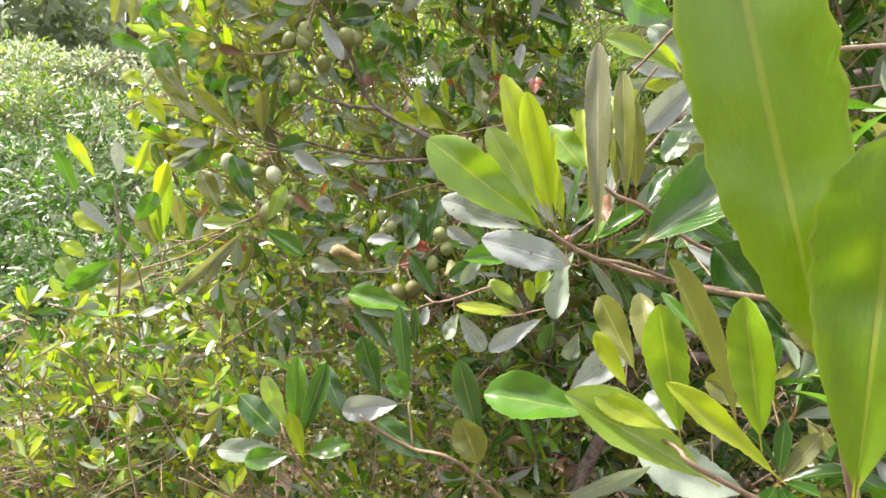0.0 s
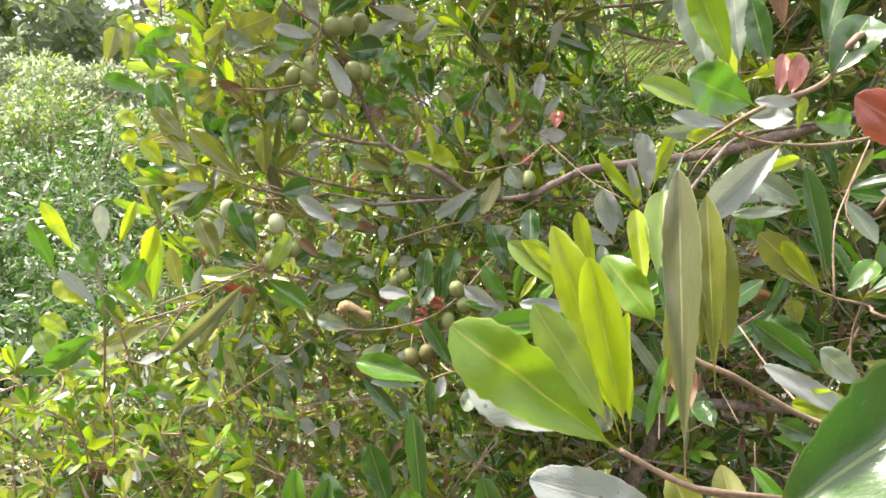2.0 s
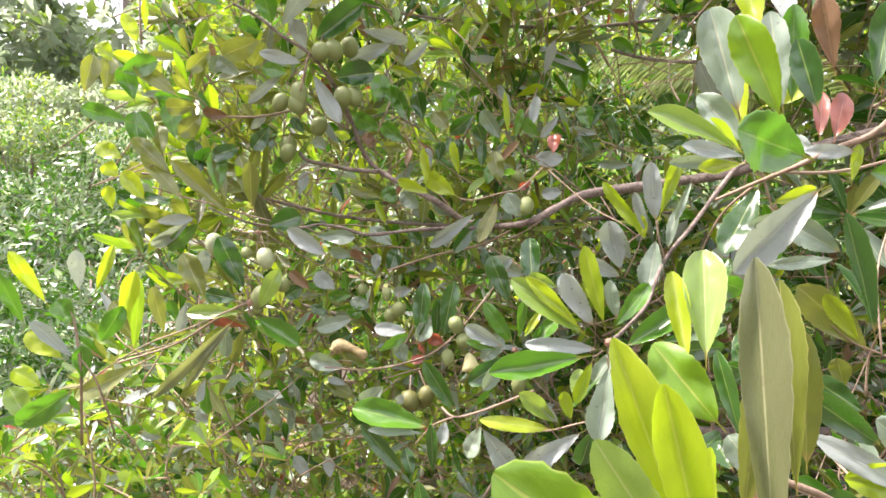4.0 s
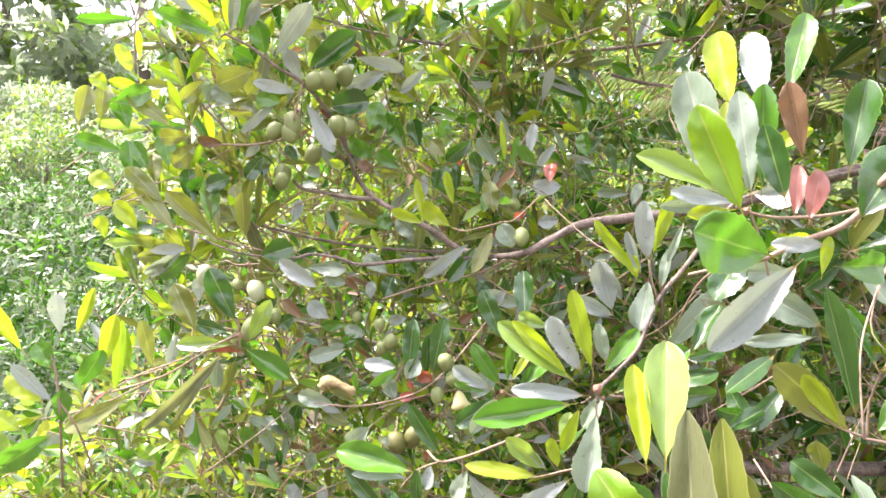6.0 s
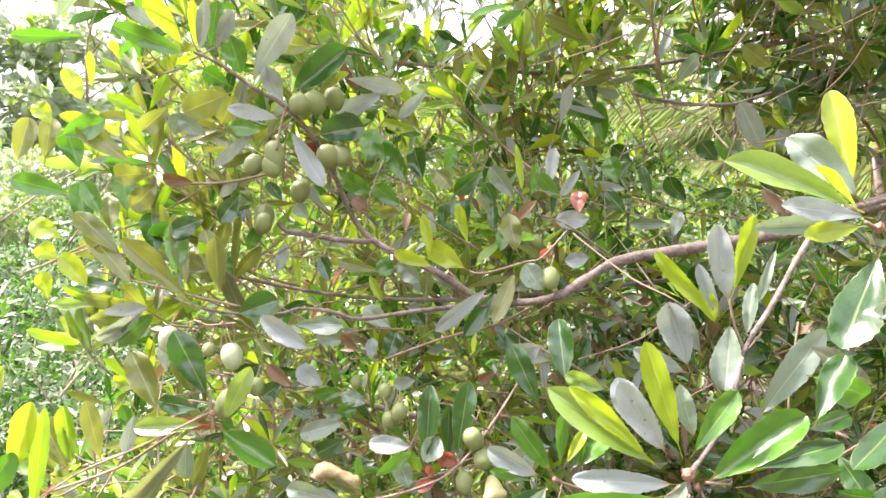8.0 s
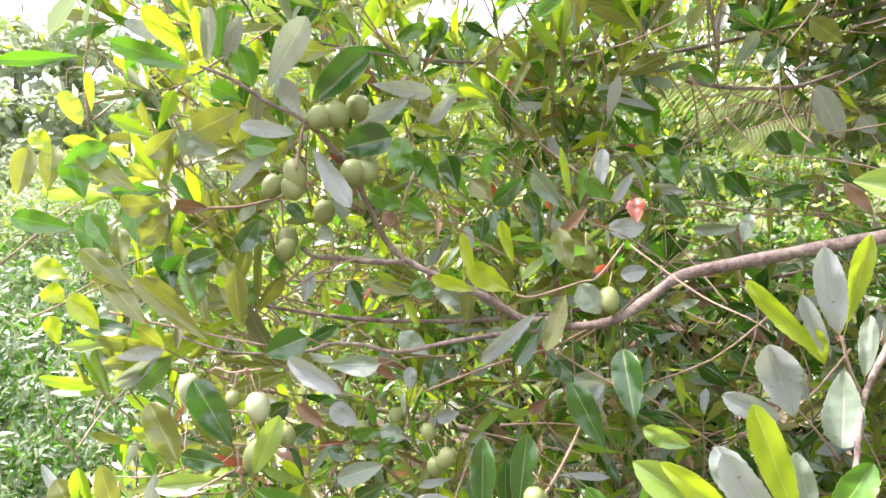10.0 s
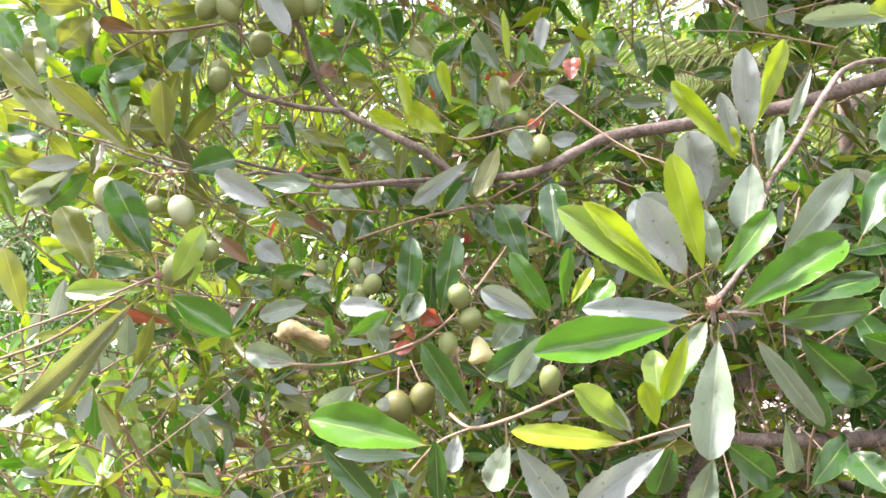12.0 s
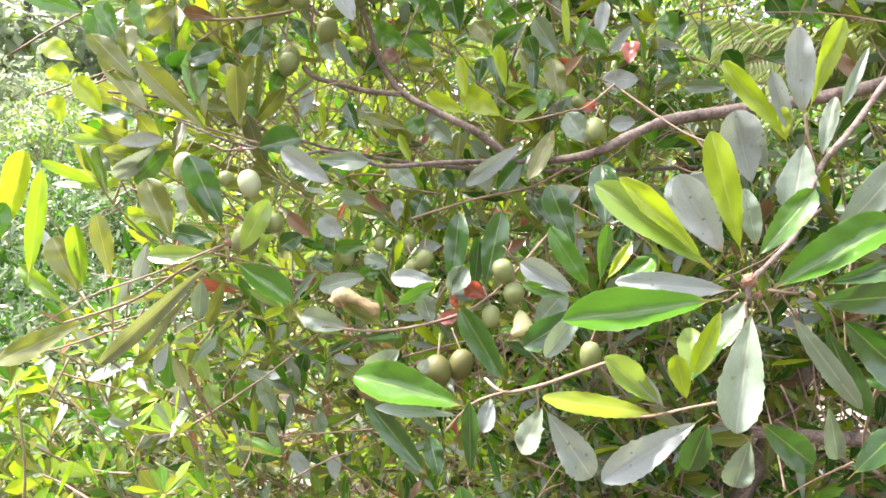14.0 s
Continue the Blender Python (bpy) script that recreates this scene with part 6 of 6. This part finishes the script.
leaf(limb, 'pale', (0.269, 1.549, 1.671), (0.220, 1.550, 1.663), 0.030, -10)
leaf(limb, 'pale', (0.077, 1.465, 1.623), (-0.027, 1.457, 1.542), 0.028, -5)
leaf(limb, 'dark', (0.087, 1.477, 1.617), (0.023, 1.466, 1.533), 0.032, -1)
leaf(limb, 'olive', (0.117, 1.480, 1.645), (0.075, 1.454, 1.554), 0.032, 3)
leaf(limb, 'grey', (-0.110, 1.566, 1.542), (-0.166, 1.572, 1.587), 0.038, -2)
leaf(limb, 'dark', (-0.126, 1.574, 1.483), (-0.106, 1.574, 1.539), 0.038, 6)
leaf(limb, 'dark', (-0.049, 1.569, 1.545), (-0.074, 1.566, 1.579), 0.030, -3)
leaf(limb, 'pale', (-0.156, 1.572, 1.482), (-0.153, 1.572, 1.528), 0.024, 7)
leaf(limb, 'grey', (0.011, 1.568, 1.537), (-0.005, 1.561, 1.591), 0.038, -4)
leaf(limb, 'grey', (-0.206, 1.573, 1.522), (-0.263, 1.577, 1.534), 0.030, -3)
leaf(limb, 'brown', (-0.177, 1.577, 1.501), (-0.212, 1.570, 1.535), 0.020, 3)
leaf(limb, 'dark', (0.111, 1.557, 1.490), (0.086, 1.556, 1.534), 0.026, -8)
leaf(limb, 'dark', (0.154, 1.520, 1.470), (0.098, 1.512, 1.531), 0.040, -9)
leaf(limb, 'grey', (0.182, 1.515, 1.480), (0.122, 1.505, 1.503), 0.034, -7)
leaf(limb, 'pale', (-0.066, 1.570, 1.447), (-0.112, 1.573, 1.440), 0.028, -1)
leaf(limb, 'grey', (-0.164, 1.576, 1.404), (-0.214, 1.579, 1.421), 0.032, 4)
leaf(limb, 'green', (-0.192, 1.573, 1.372), (-0.207, 1.576, 1.407), 0.038, 9)
leaf(limb, 'grey', (-0.203, 1.579, 1.383), (-0.249, 1.583, 1.384), 0.026, 3)
leaf(limb, 'brown', (0.082, 1.561, 1.461), (0.048, 1.567, 1.440), 0.022, 2)
fruit(limb, (-0.185, 1.575, 1.445), 0.0238, 1.1)
fruit(limb, (-0.245, 1.578, 1.422), 0.0278, 1.2)
fruit(limb, (0.167, 1.555, 1.704), 0.0258, 1.1)
leaf(limb, 'green', (0.330, 1.547, 1.804), (0.312, 1.551, 1.863), 0.038, -24)
leaf(limb, 'pale', (0.349, 1.543, 1.796), (0.281, 1.550, 1.813), 0.020, -22)
leaf(limb, 'dark', (0.343, 1.549, 1.746), (0.296, 1.546, 1.805), 0.030, -25)
leaf(limb, 'dark', (0.389, 1.541, 1.765), (0.372, 1.538, 1.839), 0.022, -25)
leaf(limb, 'grey', (0.421, 1.541, 1.697), (0.438, 1.536, 1.752), 0.024, -18)
leaf(limb, 'grey', (0.422, 1.540, 1.729), (0.346, 1.548, 1.733), 0.024, -17)
leaf(limb, 'dark', (0.462, 1.537, 1.779), (0.543, 1.541, 1.786), 0.024, 17)
leaf(limb, 'dark', (0.518, 1.539, 1.840), (0.488, 1.541, 1.887), 0.038, -33)
leaf(limb, 'grey', (0.558, 1.538, 1.851), (0.542, 1.537, 1.888), 0.030, -34)
leaf(limb, 'pale', (0.657, 1.534, 1.865), (0.633, 1.535, 1.902), 0.034, -38)
leaf(limb, 'brown', (0.640, 1.535, 1.732), (0.598, 1.541, 1.790), 0.024, -34)

limb = branch(tree, 0.0040, 0.0040, (0.415, 1.706, 2.041), (0.504, 1.713, 2.021), (0.615, 1.720, 2.014), (0.666, 1.723, 2.022), (0.729, 1.725, 2.040))
side_twig(limb, 0.0012, 0.0012, (0.238, 1.693, 2.072), (0.249, 1.701, 1.982), (0.302, 1.713, 1.867))
leaf(limb, 'grey', (0.502, 1.707, 2.049), (0.560, 1.699, 2.123), 0.029, -7)
leaf(limb, 'green', (0.478, 1.707, 2.031), (0.418, 1.699, 2.065), 0.034, -27)
leaf(limb, 'pale', (0.466, 1.704, 2.097), (0.505, 1.698, 2.184), 0.022, -11)
leaf(limb, 'pale', (0.366, 1.694, 1.974), (0.231, 1.682, 2.039), 0.025, -4)
leaf(limb, 'green', (0.367, 1.705, 1.971), (0.236, 1.692, 2.028), 0.031, -22)
leaf(limb, 'green', (0.347, 1.711, 1.926), (0.332, 1.699, 2.022), 0.043, -18)
leaf(limb, 'young', (0.300, 1.689, 2.130), (0.269, 1.688, 2.162), 0.034, -26)
leaf(limb, 'dark', (0.330, 1.703, 2.006), (0.316, 1.699, 2.082), 0.029, -19)
leaf(limb, 'pale', (0.239, 1.689, 2.122), (0.267, 1.692, 2.204), 0.020, -4)
leaf(limb, 'green', (0.276, 1.710, 1.932), (0.222, 1.691, 1.984), 0.034, -20)
leaf(limb, 'dark', (0.408, 1.720, 1.889), (0.365, 1.714, 1.928), 0.038, -22)
leaf(limb, 'pale', (0.623, 1.570, 1.865), (0.553, 1.509, 1.948), 0.043, -38)
leaf(limb, 'green', (0.603, 1.572, 1.848), (0.499, 1.519, 1.877), 0.039, -27)
leaf(limb, 'green', (0.152, 1.692, 2.045), (0.095, 1.689, 2.107), 0.040, -19)
leaf(limb, 'olive', (0.056, 1.685, 2.028), (-0.007, 1.672, 2.087), 0.040, -16)
leaf(limb, 'green', (-0.017, 1.675, 2.112), (0.011, 1.673, 2.189), 0.034, 7)
leaf(limb, 'dark', (-0.094, 1.671, 2.129), (-0.056, 1.667, 2.193), 0.034, 15)
leaf(limb, 'green', (-0.159, 1.661, 2.154), (-0.090, 1.661, 2.182), 0.031, 25)
leaf(limb, 'olive', (0.173, 1.703, 1.932), (0.155, 1.693, 2.010), 0.034, -12)
leaf(limb, 'bright', (-0.002, 1.693, 1.841), (0.014, 1.691, 1.908), 0.029, 1)
leaf(limb, 'green', (0.108, 1.703, 1.823), (0.158, 1.705, 1.888), 0.022, 1)
leaf(limb, 'dark', (0.035, 1.704, 1.738), (0.035, 1.696, 1.816), 0.027, -3)
leaf(limb, 'dark', (0.531, 1.729, 1.795), (0.480, 1.723, 1.855), 0.040, -23)
leaf(limb, 'olive', (0.735, 1.725, 2.097), (0.669, 1.713, 2.145), 0.045, -35)
leaf(limb, 'dark', (0.621, 1.713, 2.103), (0.576, 1.721, 2.052), 0.040, 7)
leaf(limb, 'dark', (0.779, 1.729, 1.980), (0.751, 1.720, 2.070), 0.045, -35)

limb = branch(tree, 0.0013, 0.0013, (-0.384, 1.301, 1.574), (-0.363, 1.300, 1.566), (-0.341, 1.299, 1.567), (-0.319, 1.298, 1.568))
side_twig(limb, 0.0010, 0.0010, (-0.340, 1.299, 1.567), (-0.342, 1.300, 1.546), (-0.343, 1.300, 1.530))
side_twig(limb, 0.0009, 0.0009, (-0.356, 1.300, 1.566), (-0.363, 1.300, 1.553), (-0.371, 1.301, 1.544))
side_twig(limb, 0.0009, 0.0009, (-0.348, 1.300, 1.567), (-0.355, 1.300, 1.550), (-0.358, 1.300, 1.538))
side_twig(limb, 0.0009, 0.0009, (-0.334, 1.299, 1.567), (-0.336, 1.299, 1.550), (-0.333, 1.299, 1.536))
side_twig(limb, 0.0009, 0.0009, (-0.363, 1.300, 1.566), (-0.374, 1.301, 1.562), (-0.383, 1.301, 1.552))
side_twig(limb, 0.0009, 0.0009, (-0.326, 1.299, 1.567), (-0.322, 1.299, 1.554), (-0.324, 1.299, 1.539))
side_twig(limb, 0.0009, 0.0009, (-0.371, 1.300, 1.569), (-0.380, 1.301, 1.573), (-0.393, 1.301, 1.570))
bud(limb, (-0.340, 1.299, 1.567), 0.0103)
bud(limb, (-0.355, 1.302, 1.436), 0.0132)


# ---- tufts of full-sized leaves in the crown ----
def tuft(limb, at, axis, count, tones, rj, size, open_angle=(15, 75)):
    """A whorl of leaves round a twig's end, on a short twig of its own."""
    at, a = Vector(at), Vector(axis).normalized()
    h = a.cross(Vector((0.3, 0.9, 0.2))).normalized()
    g = a.cross(h)
    side_twig(limb, 0.0014, 0.0020, at + a * 0.01, at - a * 0.03, at - a * 0.08 + Vector((0.015, 0.02, -0.01)), at - a * 0.13 + Vector((0.04, 0.05, -0.02)))
    names = list(tones)
    for i in range(count):
        th = i * 2.4 + rj.uniform(-0.4, 0.4)
        op = radians(rj.uniform(*open_angle))
        d = (a * math.cos(op) + (h * math.cos(th) + g * math.sin(th)) * math.sin(op)).normalized()
        length = rj.uniform(*size)
        foot = at - a * rj.uniform(0.0, 0.03)
        leaf(limb, rj.choices(names, [tones[k] for k in names])[0], foot, foot + d * length, length * rj.uniform(0.20, 0.30), rj.uniform(-55, 55), rj.random() < 0.2)


rj = random.Random(77)
OLIVES = {"olive": 5.0, "lush": 2.2, "young": 0.8, "green": 1.0, "pale": 0.5, "ash": 1.5}
UPPER = {"lush": 3.0, "olive": 3.0, "young": 1.6, "bright": 1.0, "green": 0.8}
EDGES = {"olive": 2.0, "lush": 2.5, "young": 3.5, "bright": 0.6}
limb = branch(tree, 0.0022, 0.0050, (-0.660, 1.500, 1.700), (-0.540, 1.520, 1.690), (-0.400, 1.570, 1.650), (-0.200, 1.620, 1.610), (0.100, 1.680, 1.600), (0.700, 1.850, 1.650))
for k in range(26):
    x, z = rj.uniform(-0.66, -0.36), rj.uniform(1.50, 1.96)
    tuft(limb, (x, rj.uniform(1.44, 1.60), z), (-0.45 + rj.gauss(0, 0.35), -0.35, 0.75 + rj.gauss(0, 0.3)), rj.randint(5, 7), EDGES if x < -0.58 else OLIVES, rj, (0.075, 0.11))
limb = branch(tree, 0.0020, 0.0060, (-0.340, 1.620, 2.160), (-0.100, 1.680, 2.120), (0.200, 1.740, 2.110), (0.500, 1.820, 2.150), (1.100, 2.000, 2.300))
for k in range(18):
    tuft(limb, (rj.uniform(-0.36, 0.50), rj.uniform(1.55, 1.74), rj.uniform(1.94, 2.26)), (rj.gauss(-0.1, 0.4), -0.3, 0.85), rj.randint(5, 7), UPPER, rj, (0.065, 0.105))
